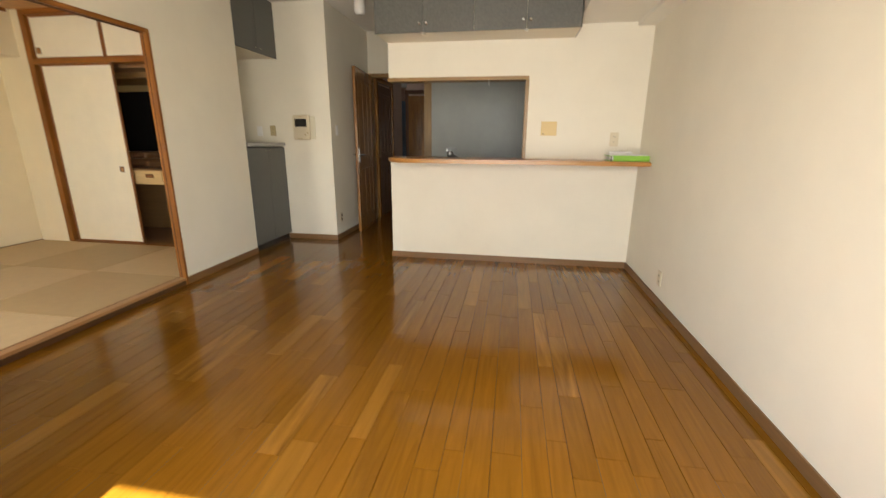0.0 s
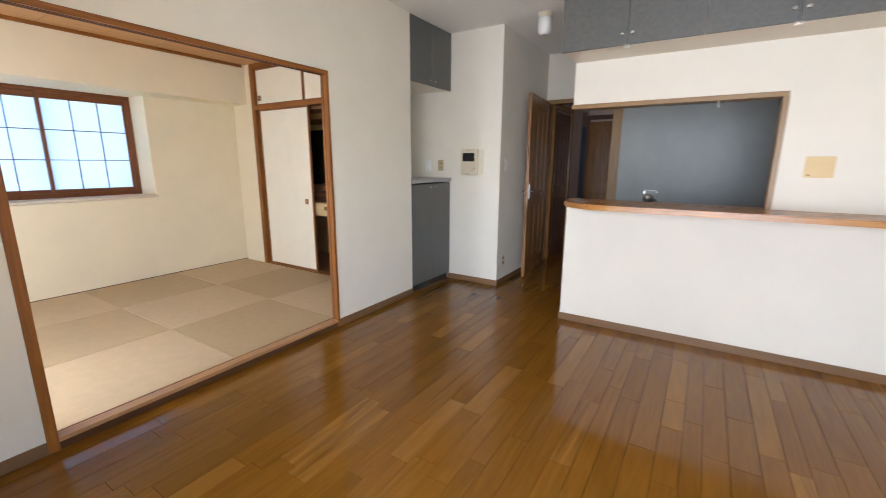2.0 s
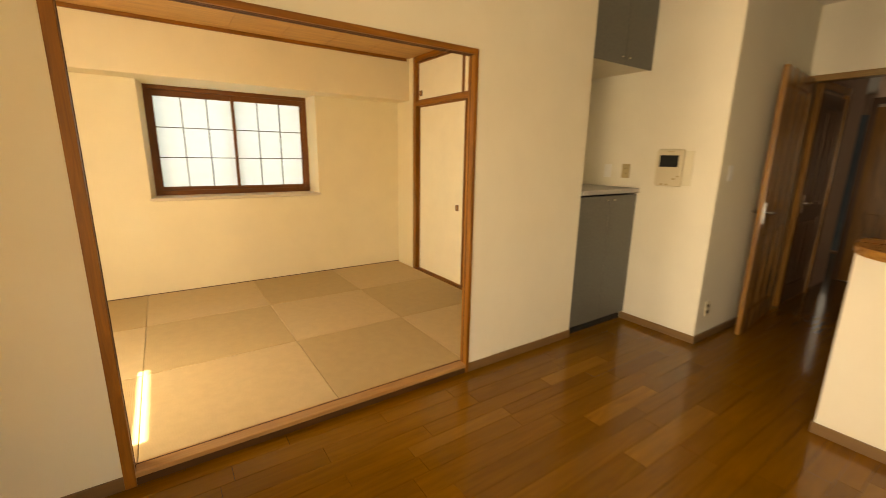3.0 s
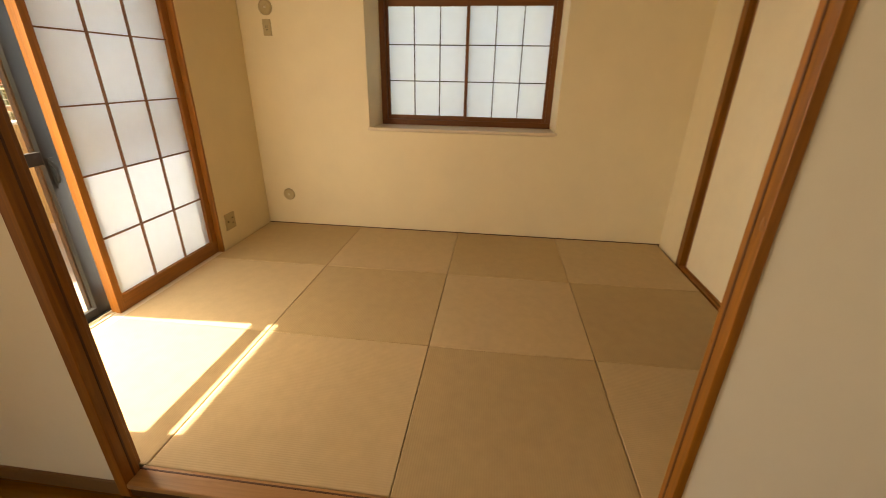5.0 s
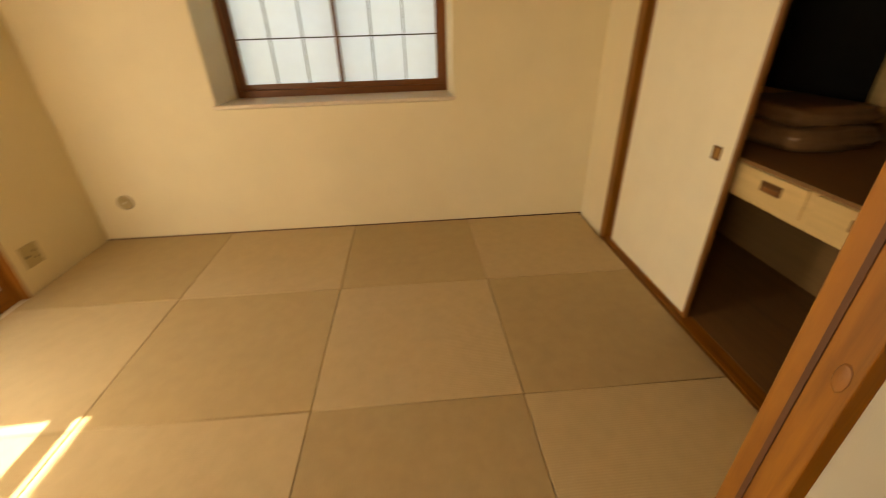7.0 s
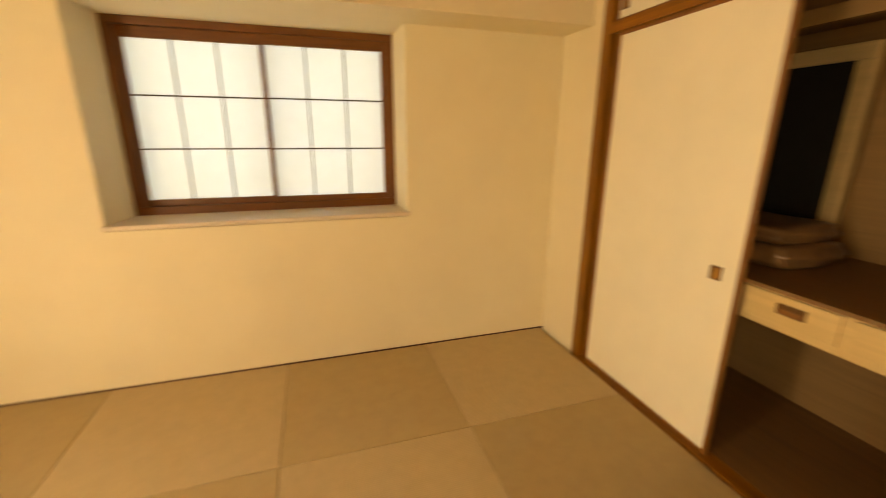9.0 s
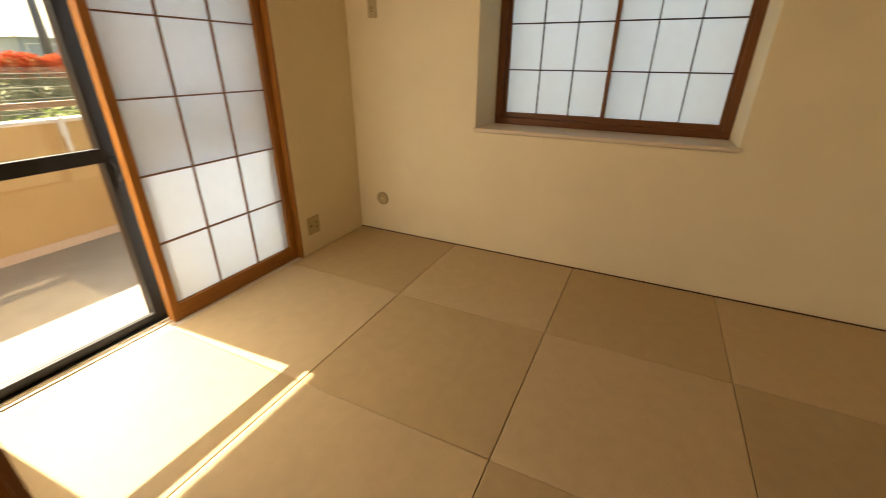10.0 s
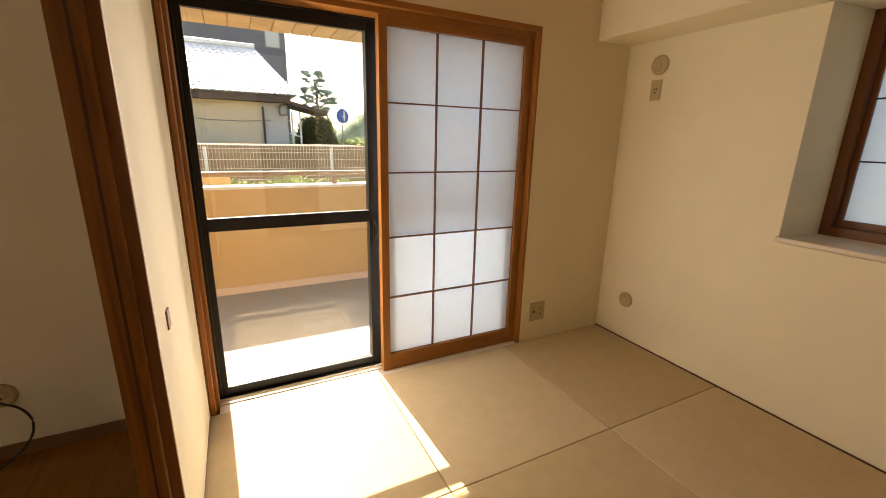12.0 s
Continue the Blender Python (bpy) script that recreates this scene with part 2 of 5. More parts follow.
BLUEW = material("blue_daylit_end_wall", (0.20, 0.30, 0.42), 0.5, vary=0.05)
SILL = material("sill_board_cream", (0.66, 0.55, 0.42), 0.35, vary=0.1, grain="y", scale=1.0)
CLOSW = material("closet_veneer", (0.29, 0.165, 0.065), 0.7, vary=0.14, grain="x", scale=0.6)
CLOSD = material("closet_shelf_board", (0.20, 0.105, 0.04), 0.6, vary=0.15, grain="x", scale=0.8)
DRAWER = material("pale_drawer_wood", (0.62, 0.45, 0.22), 0.5, vary=0.08, grain="x", scale=0.8)
THRESH = material("worn_threshold_wood", (0.42, 0.235, 0.10), 0.38, vary=0.16, grain="y", scale=1.0, bump=0.05, bump_scale=6, second=(0.31, 0.16, 0.065))
TRACK = material("pale_track_vinyl", (0.66, 0.58, 0.46), 0.45, vary=0.05)
PLASTICWRAP = material("plastic_wrapped_cloth", (0.17, 0.09, 0.042), 0.3, vary=0.25, scale=10, bump=0.6, bump_scale=24)
RUBBER = material("black_cable", (0.02, 0.018, 0.016), 0.5, vary=0.1)
BALC = material("balcony_paint", (0.56, 0.375, 0.18), 0.85, vary=0.06, scale=2, bump=0.4, bump_scale=160)
COPING = material("white_coping", (0.78, 0.76, 0.72), 0.6, vary=0.05)
CONCRETE = material("balcony_floor_sheet", (0.30, 0.285, 0.25), 0.7, vary=0.1, scale=5, bump=0.2)
RAILM = material("beige_aluminium_rail", (0.36, 0.25, 0.165), 0.4, metal=0.3, vary=0.06)
TILE = material("ochre_soffit_tile", (0.70, 0.49, 0.26), 0.5, vary=0.08, per_piece=0.06)
FENCE = material("cream_fence_wire", (0.75, 0.70, 0.58), 0.45, vary=0.04)
EARTH = material("brown_bank_earth", (0.27, 0.172, 0.096), 0.95, vary=0.2, scale=4, bump=0.5, bump_scale=30)
GRASS = material("dry_grass_ground", (0.17, 0.17, 0.06), 0.95, vary=0.4, scale=5, bump=0.5, bump_scale=40)
LEAF = foliage("leaf_green", (0.11, 0.165, 0.08), (0.045, 0.085, 0.035), 0.4)
LEAFL = foliage("pale_leaf_green", (0.42, 0.46, 0.22), (0.12, 0.18, 0.05))
LEAFR = foliage("red_photinia_leaf", (0.72, 0.17, 0.07), (0.40, 0.06, 0.03), 0.35)
# Needle greens are paled, putting haze and backlight into the colour.
PINE = foliage("hazed_pine_needles", (0.48, 0.58, 0.54), (0.27, 0.36, 0.33), 0.6)
# Far leaves: haze of the distance is put into the pale colours.
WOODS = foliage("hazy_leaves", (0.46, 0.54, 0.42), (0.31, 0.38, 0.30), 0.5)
BARK = material("bark", (0.10, 0.07, 0.05), 0.9, vary=0.3, scale=12)
ROOFT = material("silver_glazed_roof_tile", (0.8, 0.8, 0.8), 0.3, vary=0.1, scale=4)
HOUSEW = material("cream_corrugated_siding", (0.72, 0.64, 0.47), 0.6, vary=0.07)
HOUSEG = material("grey_siding", (0.55, 0.55, 0.53), 0.6, vary=0.07)
BROWNB = material("brown_painted_timber", (0.065, 0.045, 0.034), 0.6, vary=0.15)
BUILDG = material("slate_grey_facade", (0.14, 0.145, 0.17), 0.75, vary=0.06, scale=2)
SIGNB = material("blue_sign", (0.02, 0.11, 0.42), 0.35, vary=0.04)
YELLOW = material("yellow_sign", (0.80, 0.48, 0.02), 0.4, vary=0.05)
POLE = material("dark_grey_painted_pole", (0.10, 0.105, 0.11), 0.5, vary=0.1)
STEEL = material("galvanised_pole", (0.30, 0.30, 0.31), 0.5, metal=0.4, vary=0.1)
# The hill's base green is paled to paint in the same haze.
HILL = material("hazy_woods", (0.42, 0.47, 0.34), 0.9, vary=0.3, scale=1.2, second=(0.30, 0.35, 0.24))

# ---------------------------------------------------------------- mesh helpers


def box(bm, x0, y0, z0, x1, y1, z1, bevel=0.0, m=None):
    x0, x1, y0, y1, z0, z1 = min(x0, x1), max(x0, x1), min(y0, y1), max(y0, y1), min(z0, z1), max(z0, z1)
    vs = [bm.verts.new((x, y, z)) for z in (z0, z1) for y in (y0, y1) for x in (x0, x1)]
    fs = [bm.faces.new([vs[i] for i in q]) for q in ((0, 2, 3, 1), (4, 5, 7, 6), (0, 1, 5, 4), (2, 6, 7, 3), (0, 4, 6, 2), (1, 3, 7, 5))]
    if bevel:
        r = bmesh.ops.bevel(bm, geom=list({e for f in fs for e in f.edges}), offset=bevel, segments=2, affect="EDGES", profile=0.5)
        vs = list({v for f in r["faces"] for v in f.verts} | {v for v in vs if v.is_valid})
    if m is not None:
        bmesh.ops.transform(bm, matrix=m, verts=vs)
    return vs


def tube(bm, points, radius, sides=8, radii=None, cap=True):
    rings = []
    pts = [Vector(p) for p in points]
    for i, p in enumerate(pts):
        d = (pts[min(i + 1, len(pts) - 1)] - pts[max(i - 1, 0)]).normalized()
        u = d.orthogonal().normalized() if abs(d.z) > 0.98 else d.cross(Vector((0, 0, 1))).normalized()
        v = d.cross(u)
        r = radii[i] if radii else radius
        rings.append([bm.verts.new(p + r * (math.cos(a) * u + math.sin(a) * v)) for a in [2 * math.pi * k / sides for k in range(sides)]])
    for a, b in zip(rings, rings[1:]):
        for k in range(sides):
            f = bm.faces.new((a[k], a[(k + 1) % sides], b[(k + 1) % sides], b[k]))
            f.smooth = True
    if cap:
        bm.faces.new(rings[0][::-1])
        bm.faces.new(rings[-1])
    return rings


def lathe(bm, profile, m=None, sides=24):
    """Turns (radius, height) pairs round z."""
    rings = []
    for r, h in profile:
        ring = []
        for k in range(sides):
            v = Vector((r * math.cos(2 * math.pi * k / sides), r * math.sin(2 * math.pi * k / sides), h))
            ring.append(bm.verts.new(m @ v if m is not None else v))
        rings.append(ring)
    for a, b in zip(rings, rings[1:]):
        for k in range(sides):
            f = bm.faces.new((a[k], a[(k + 1) % sides], b[(k + 1) % sides], b[k]))
            f.smooth = True
    bm.faces.new(rings[0][::-1])
    bm.faces.new(rings[-1])


def part(name, bm, mat, parent=None, label=""):
    me = bpy.data.meshes.new(name)
    bmesh.ops.recalc_face_normals(bm, faces=bm.faces[:])
    bm.to_mesh(me)
    bm.free()
    me.materials.append(mat)
    ob = new(name, me)
    if parent is not None:
        ob.parent = parent
    if label:
        tagged(ob, label)
    return ob


def boxes(name, mat, rows, parent=None, label="", bevel=0.0):
    bm = bmesh.new()
    for r in rows:
        box(bm, *r, bevel=bevel)
    return part(name, bm, mat, parent, label)


def thing(name, at, label, category, group=""):
    ob = new(name)
    ob.location = at
    ob.empty_display_size = 0.05
    return tagged(ob, label, category, group)


def lbox(name, mat, parent, rows, label="", bevel=0.0):
    """Boxes given in world coordinates, as a part under a thing."""
    o = Vector(parent.location) if parent.parent is None else Vector(parent.location) + Vector(parent.parent.location)
    bm = bmesh.new()
    for x0, y0, z0, x1, y1, z1 in rows:
        box(bm, x0 - o.x, y0 - o.y, z0 - o.z, x1 - o.x, y1 - o.y, z1 - o.z, bevel=bevel)
    return part(name, bm, mat, parent, label)


def structure(name, mat, rows, label, category, bevel=0.0):
    return tagged(boxes(name, mat, rows, None, label, bevel), label, category, kind="structure")


# ---------------------------------------------------------------- plan
XW, XR = -1.653, 2.251            # living room, west and east wall faces
YS, YC = 1.455, 5.515            # its south wall and the kitchen counter wall
XI, YI, YD = -1.04, 6.105, 7.5  # passage wall, intercom wall, wall with the corridor door
FZ = -0.03                      # strip floor of the living room, a step below the mats
ZC = 2.67                       # living room ceiling
TX0, TX1, TY0, TY1, TZ = -4.36, -1.735, 1.6, 5.255, 0.03  # tatami room
TC = 2.46                       # its ceiling
OY0, OY1, OZ = 2.478, 4.326, 1.985  # opening between the two rooms, outer edges of the casing

# ---------------------------------------------------------------- living room shell
structure("ceiling", CEIL, [(-2.3, 1.2, ZC, 2.4, 7.7, ZC + 0.15)], "white papered ceiling of the living room and kitchen", "ceiling")
structure("wall_east", WALL, [(XR, 1.0, -0.1, XR + 0.12, 7.7, ZC + 0.1)], "plain white papered wall", "wall")
structure("wall_west", WALL, [(XW - 0.035, 1.2, -0.1, XW, OY0 + 0.005, ZC + 0.1), (-1.697, OY0 + 0.005, OZ - 0.005, XW, OY1 - 0.005, ZC + 0.1), (-1.697, OY1 - 0.005, -0.1, XW, 5.36, ZC + 0.1),
                               (XW - 0.035 - 0.035, 1.2, 2.0, XW - 0.035, OY0 + 0.005, ZC + 0.1)],
          "white papered wall with the wide opening to the tatami room", "wall")
structure("wall_recess", WALL, [(-2.32, 5.32, -0.1, -1.697, 5.36, ZC + 0.1), (-2.32, 5.36, -0.1, -2.22, YI, ZC + 0.1)], "white papered alcove walls behind the grey cabinets", "wall")
structure("wall_intercom", WALL, [(-2.32, YI, -0.1, XI, YI + 0.1, ZC + 0.1), (XI - 0.1, YI + 0.1, -0.1, XI, 7.7, ZC + 0.1)], "white papered wall corner carrying the door intercom", "wall")
structure("wall_corridor_door", WALL, [(XI, YD, 2.1, -0.21, YD + 0.1, ZC + 0.1), (-0.21, YD, -0.1, XR, YD + 0.1, ZC + 0.1)], "white wall over the corridor door", "wall")
structure("wall_south", WALL, [(-1.65, 1.2, -0.1, -0.28, YS, ZC + 0.1), (2.0, 1.2, -0.1, XR, YS, ZC + 0.1), (-0.28, 1.2, 2.0, 2.0, YS, ZC + 0.1)], "white papered wall beside the balcony window", "wall")
structure("soffit", CEIL, [(1.6, YS, 2.2, 2.11, YC, ZC), (2.11, YS, 2.168, XR, YC, ZC)], "boxed-in white duct soffit along the wall", "soffit")
structure("wall_counter", WALL, [(-0.145, YC, -0.1, XR, YC + 0.12, 1.0), (1.205, YC, 1.0, XR, YC + 0.12, 1.775), (-0.145, YC, 1.775, XR, YC + 0.12, ZC)], "white kitchen counter wall with a wide serving hatch", "wall")

# window of the living room, behind the walk's start
win = thing("window_1", (0.6, 1.3, 0), "black aluminium balcony door frame standing open", "window")
win["kind"] = "structure"
lbox("window_frame", BLACK, win, [(-0.28, 1.22, FZ, -0.24, 1.40, 2.0), (1.95, 1.22, FZ, 2.0, 1.40, 2.0), (-0.24, 1.22, 1.95, 1.95, 1.40, 2.0)], bevel=0.003)

# baseboards, 6 cm high
BB = FZ + 0.062
structure("baseboard_east", SKIRT, [(XR - 0.01, YS, FZ, XR, YC, BB)], "brown wood-film baseboard", "baseboard", 0.002)
structure("baseboard_counter", SKIRTX, [(-0.155, YC - 0.01, FZ, XR - 0.01, YC, BB), (-0.155, YC, FZ, -0.145, YC + 0.12, BB)], "brown wood-film baseboard", "baseboard", 0.002)
structure("baseboard_west", SKIRT, [(XW, YS, FZ, XW + 0.01, OY0, BB), (XW, OY1, FZ, XW + 0.01, 5.36, BB)], "brown wood-film baseboard", "baseboard", 0.002)
structure("baseboard_south", SKIRTX, [(XW + 0.01, YS, FZ, -0.29, YS + 0.01, BB)], "brown wood-film baseboard", "baseboard", 0.002)
structure("baseboard_intercom", SKIRTX, [(XW - 0.029, YI - 0.01, FZ, XI + 0.01, YI, BB), (XI, YI, FZ, XI + 0.01, YD, BB)], "brown wood-film baseboard", "baseboard", 0.002)

# corridor behind the brown door
structure("corridor_shell", CORRW, [(-1.2, YD + 0.1, -0.1, XI - 0.0, 9.35, 2.5), (-0.18, YD + 0.121, -0.1, 0.0, 9.6, 2.5), (-1.0, 9.6, -0.1, 0.0, 9.7, 2.5), (-3.2, 11.7, -0.1, 0.0, 11.8, 2.5), (-3.2, 9.25, 0, -1.2, 9.35, 2.5), (-3.3, 9.25, 0, -3.2, 11.8, 2.5), (-0.1, 9.7, 0, 0.0, 11.7, 2.5)], "pinkish papered corridor walls", "wall")
structure("corridor_ceiling", CEIL, [(-3.3, YD + 0.1, 2.4, 0.0, 11.8, 2.5)], "plain corridor ceiling", "ceiling")
# Bluish daylight reaching the end wall is painted as its base colour.
structure("corridor_far_wall", BLUEW, [(-2.2, 11.66, 0, -1.0, 11.7, 2.1)], "corridor end wall coloured blue for the daylight on it", "wall")

# ---------------------------------------------------------------- tatami room shell
structure("tatami_ceiling", CEILWOOD, [(TX0 - 0.1, TY0 - 0.1, TC, -1.735, 6.2, TC + 0.1)] + [(TX0 + 0.29, y, TC - 0.004, -1.73, y + 0.435, TC) for y in [TY0 + 0.02 + 0.44 * k for k in range(8)]], "cedar-board ceiling of the tatami room", "ceiling")
structure("wall_tatami_west", TWALL, [(TX0 - 0.36, 1.3, 0, TX0, 2.655, 2.007), (TX0 - 0.36, 4.23, 0, TX0, 5.6, 2.007), (TX0 - 0.36, 2.655, 0, TX0, 4.23, 0.925)], "cream papered wall with a deep window recess", "wall")
structure("beam_tatami_west", TWALL, [(TX0 - 0.36, 1.3, 2.007, TX0 + 0.29, 5.6, TC + 0.1)], "cream papered boxed beam above the window", "beam")
structure("wall_tatami_south", TWALL, [(TX0, 1.3, 0, -3.624, TY0, TC + 0.1), (-3.624, 1.3, 2.03, -1.69, TY0, TC + 0.1), (-1.757, 1.3, 0, -1.69, TY0 - 0.15, 2.03)], "cream papered wall beside the shoji", "wall")
structure("wall_tatami_north", TWALL, [(TX0, 5.245, 0, -3.985, 5.32, TC), (-2.30, 5.245, 0, -1.697, 5.32, TC)], "narrow cream papered wall strip beside the closet", "wall")
structure("wall_tatami_east", TWALL, [(-1.705, 1.5, 2.005, -1.697, 5.245, TC), (-1.705, OY1 + 0.0, 0, -1.697, 5.245, 2.005)], "cream papered wall over the wide opening", "wall")
structure("trim_ceiling_edge", WOODY, [(TX0 + 0.29, TY0, TC - 0.035, TX0 + 0.31, 5.2, TC - 0.005), (-1.712, TY0, TC - 0.035, -1.705, 5.245, TC - 0.005), (TX0 + 0.31, TY0, TC - 0.035, -1.712, TY0 + 0.02, TC - 0.005)], "stained wooden strip round the ceiling", "trim")

# casing of the wide opening
op = thing("door_1", (XW, 3.35, 0), "stained wooden casing of the open sliding-door partition", "door frame")
op["kind"] = "structure"
for nm, y0, y1, s in (("jamb", OY0, OY0 + 0.042, 1), ("jamb", OY1 - 0.024, OY1, -1)):
    j = lbox(nm, WOODZ, op, [(XW - 0.052, y0, FZ, XW + 0.012, y1, OZ)], bevel=0.002)
    yy = y1 if s > 0 else y0
    # raised dark strip: the shade inside the groove is put into its colour
    lbox("groove_shade", GROOVE, j, [(XW - 0.029, yy - 0.002 if s < 0 else yy, 0.035, XW - 0.023, yy if s < 0 else yy + 0.002, OZ - 0.03)])
for x, z, r in ((XW - 0.001, 1.12, 0.011), (XW - 0.042, 0.80, 0.004)):
    bm = bmesh.new()
    km = Matrix.Translation(Vector((x, OY1 - 0.024, z)) - Vector(op.location)) @ pose(0, 0, 0, 90, 0, 0) @ Matrix.Diagonal((0.7, 1.5, 1, 1))
    lathe(bm, [(r, 0), (r * 0.9, 0.0005), (r * 0.45, 0.0004), (r * 0.3, 0.0009)], km, 9)
    part("knot", bm, FUSUMA_EDGE, op, "darker wood knot")
hd = lbox("head", WOODY, op, [(XW - 0.052, OY0 + 0.042, OZ - 0.03, XW + 0.012, OY1 - 0.024, OZ)], bevel=0.002)
# the head's two grooves are likewise only strips coloured as their shade
lbox("groove_shade", GROOVE, hd, [(XW - 0.022, OY0 + 0.042, OZ - 0.032, XW - 0.006, OY1 - 0.024, OZ - 0.03)])
lbox("groove_shade", GROOVE, hd, [(XW - 0.046, OY0 + 0.042, OZ - 0.032, XW - 0.030, OY1 - 0.024, OZ - 0.03)])
sl = lbox("threshold", THRESH, op, [(XW - 0.07, OY0 + 0.04, 0.010, XW + 0.012, OY1 - 0.024, 0.034)], bevel=0.004)
lbox("riser", RISER, op, [(XW - 0.07, OY0 + 0.04, FZ, XW + 0.005, OY1 - 0.024, 0.010)], "wooden riser toned dark for its shade")
lbox("groove_shade", GROOVE, sl, [(XW - 0.058, OY0 + 0.042, 0.034, XW - 0.052, OY1 - 0.024, 0.0355)])


def fusuma(x0, x1, y0, y1, z0, z1, label, pull=None, side="y", border=0.019, edge_mat=None):
    """A papered sliding panel with thin wooden edges and a recessed pull, in the plane x or y."""
    ob = thing("fusuma_door", ((x0 + x1) / 2, (y0 + y1) / 2, z0), label, "sliding door")
    em = edge_mat or FUSUMA_EDGE
    if side == "y":
        lbox("panel", FUSUMA, ob, [(x0 + border, y0 + 0.002, z0 + border, x1 - border, y1 - 0.002, z1 - border)])
        for r in ((x0, y0, z0, x0 + border, y1, z1), (x1 - border, y0, z0, x1, y1, z1), (x0 + border, y0, z0, x1 - border, y1, z0 + border), (x0 + border, y0, z1 - border, x1 - border, y1, z1)):
            lbox("edge_strip", em, ob, [r], bevel=0.002)
    else:
        lbox("panel", FUSUMA, ob, [(x0 + 0.002, y0 + border, z0 + border, x1 - 0.002, y1 - border, z1 - border)])
        for r in ((x0, y0, z0, x1, y0 + border, z1), (x0, y1 - border, z0, x1, y1, z1), (x0, y0 + border, z0, x1, y1 - border, z0 + border), (x0, y0 + border, z1 - border, x1, y1 - border, z1)):
            lbox("edge_strip", em, ob, [r], bevel=0.002)
    if pull:
        px, pz = pull
        if side == "y":
            p = lbox("pull", PULL, ob, [(px - 0.026, y0 - 0.004, pz - 0.03, px + 0.026, y0 + 0.002, pz + 0.03)], "dark bronze square pull", 0.002)
            lbox("pull_plate", COUNTER, ob, [(px - 0.008, y0 - 0.0045, pz - 0.022, px + 0.019, y0 - 0.003, pz + 0.022)])
        else:
            p = lbox("pull", PULL, ob, [(x0 - 0.003, px - 0.02, pz - 0.03, x0 + 0.003, px + 0.02, pz + 0.03)], "dark bronze square pull", 0.002)
    return ob


fusuma(-1.733, -1.70, 1.603, OY0 + 0.02, 0.034, 1.95, "white papered sliding panel pushed back beside the opening", (2.31, 0.85), "x", 0.012)

# tatami mats, four by three halves
structure("tatami_subfloor", TAT_EDGE, [(TX0 - 0.1, 1.35, -0.2, -1.73, TY1 + 0.05, 0.004)], "dark underfloor in the gaps between mats", "floor")
structure("mat_border", GROOVE, [(TX0, TY0, 0.004, TX0 + 0.006, TY1, TZ + 0.004)], "thin dark strip along the mats", "trim")
xs, ys = [TX0 + 0.008, -3.487, -2.605, -1.725], [TY0 + 0.004, 2.525, 3.455, 4.335, TY1 - 0.03]
for i in range(3):
    for j in range(4):
        bm = bmesh.new()
        w, d = xs[i + 1] - xs[i], ys[j + 1] - ys[j]
        box(bm, 0.0016, 0.0012, -0.026, w - 0.0016, d - 0.0012, 0, bevel=0.0045)
        for f in bm.faces:
            f.smooth = f.calc_area() < 0.02
        # alternate mats take the painted lighter and darker sheen tone
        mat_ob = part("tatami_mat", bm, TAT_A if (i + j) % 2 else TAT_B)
        mat_ob.location = (xs[i], ys[j], TZ)
        tagged(mat_ob, "borderless half-size woven rush tatami mat", "tatami mat", "mats of the tatami floor")
# ---------------------------------------------------------------- west window
w2 = thing("window_2", (-4.66, 3.43, 0.95), "dark wood window with two papered shoji sashes in a deep recess", "window")
w2["kind"] = "structure"
WY0, WY1, WZ0, WZ1, WX = 2.695, 4.215, 0.95, 2.007, -4.675
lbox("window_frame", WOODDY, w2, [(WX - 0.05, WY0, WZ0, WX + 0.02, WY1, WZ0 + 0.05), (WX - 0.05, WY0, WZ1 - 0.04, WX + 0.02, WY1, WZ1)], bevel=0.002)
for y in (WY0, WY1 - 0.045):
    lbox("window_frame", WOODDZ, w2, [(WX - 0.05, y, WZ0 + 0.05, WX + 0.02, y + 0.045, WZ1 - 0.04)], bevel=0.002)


def shoji_window_sash(y0, y1, x, cols, rows):
    s = new("shoji_sash")
    s.parent = w2
    z0, z1, st = WZ0 + 0.05, WZ1 - 0.04, 0.026
    o = Vector(w2.location)

    def lb(name, mat, r, bevel=0.0):
        bm = bmesh.new()
        box(bm, r[0] - o.x, r[1] - o.y, r[2] - o.z, r[3] - o.x, r[4] - o.y, r[5] - o.z, bevel=bevel)
        return part(name, bm, mat, s)
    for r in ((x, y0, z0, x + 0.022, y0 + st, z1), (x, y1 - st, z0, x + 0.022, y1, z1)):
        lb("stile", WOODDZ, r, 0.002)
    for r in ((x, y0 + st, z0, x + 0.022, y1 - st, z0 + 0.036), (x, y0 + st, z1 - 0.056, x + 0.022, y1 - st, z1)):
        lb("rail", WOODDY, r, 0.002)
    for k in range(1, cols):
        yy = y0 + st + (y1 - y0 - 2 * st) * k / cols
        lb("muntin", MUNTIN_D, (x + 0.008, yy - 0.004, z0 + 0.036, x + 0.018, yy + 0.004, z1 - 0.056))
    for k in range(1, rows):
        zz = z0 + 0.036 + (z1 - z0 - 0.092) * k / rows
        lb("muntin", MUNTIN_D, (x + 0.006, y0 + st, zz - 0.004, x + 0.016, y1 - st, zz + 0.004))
    lb("paper", PAPER, (x + 0.005, y0 + st, z0 + 0.036, x + 0.0055, y1 - st, z1 - 0.056))


shoji_window_sash(WY0 + 0.045, 3.47, WX - 0.04, 3, 3)
shoji_window_sash(3.443, WY1 - 0.045, WX - 0.012, 3, 3)
bm = bmesh.new()
box(bm, TX0 - 0.29, 2.657, 0.927, TX0, 4.228, 0.955, bevel=0.0)
box(bm, TX0 + 0.001, 2.644, 0.933, TX0 + 0.022, 4.246, 0.957, bevel=0.007)
tagged(part("window_sill", bm, SILL), "cream sill board with a rounded nose", "window sill", kind="structure")
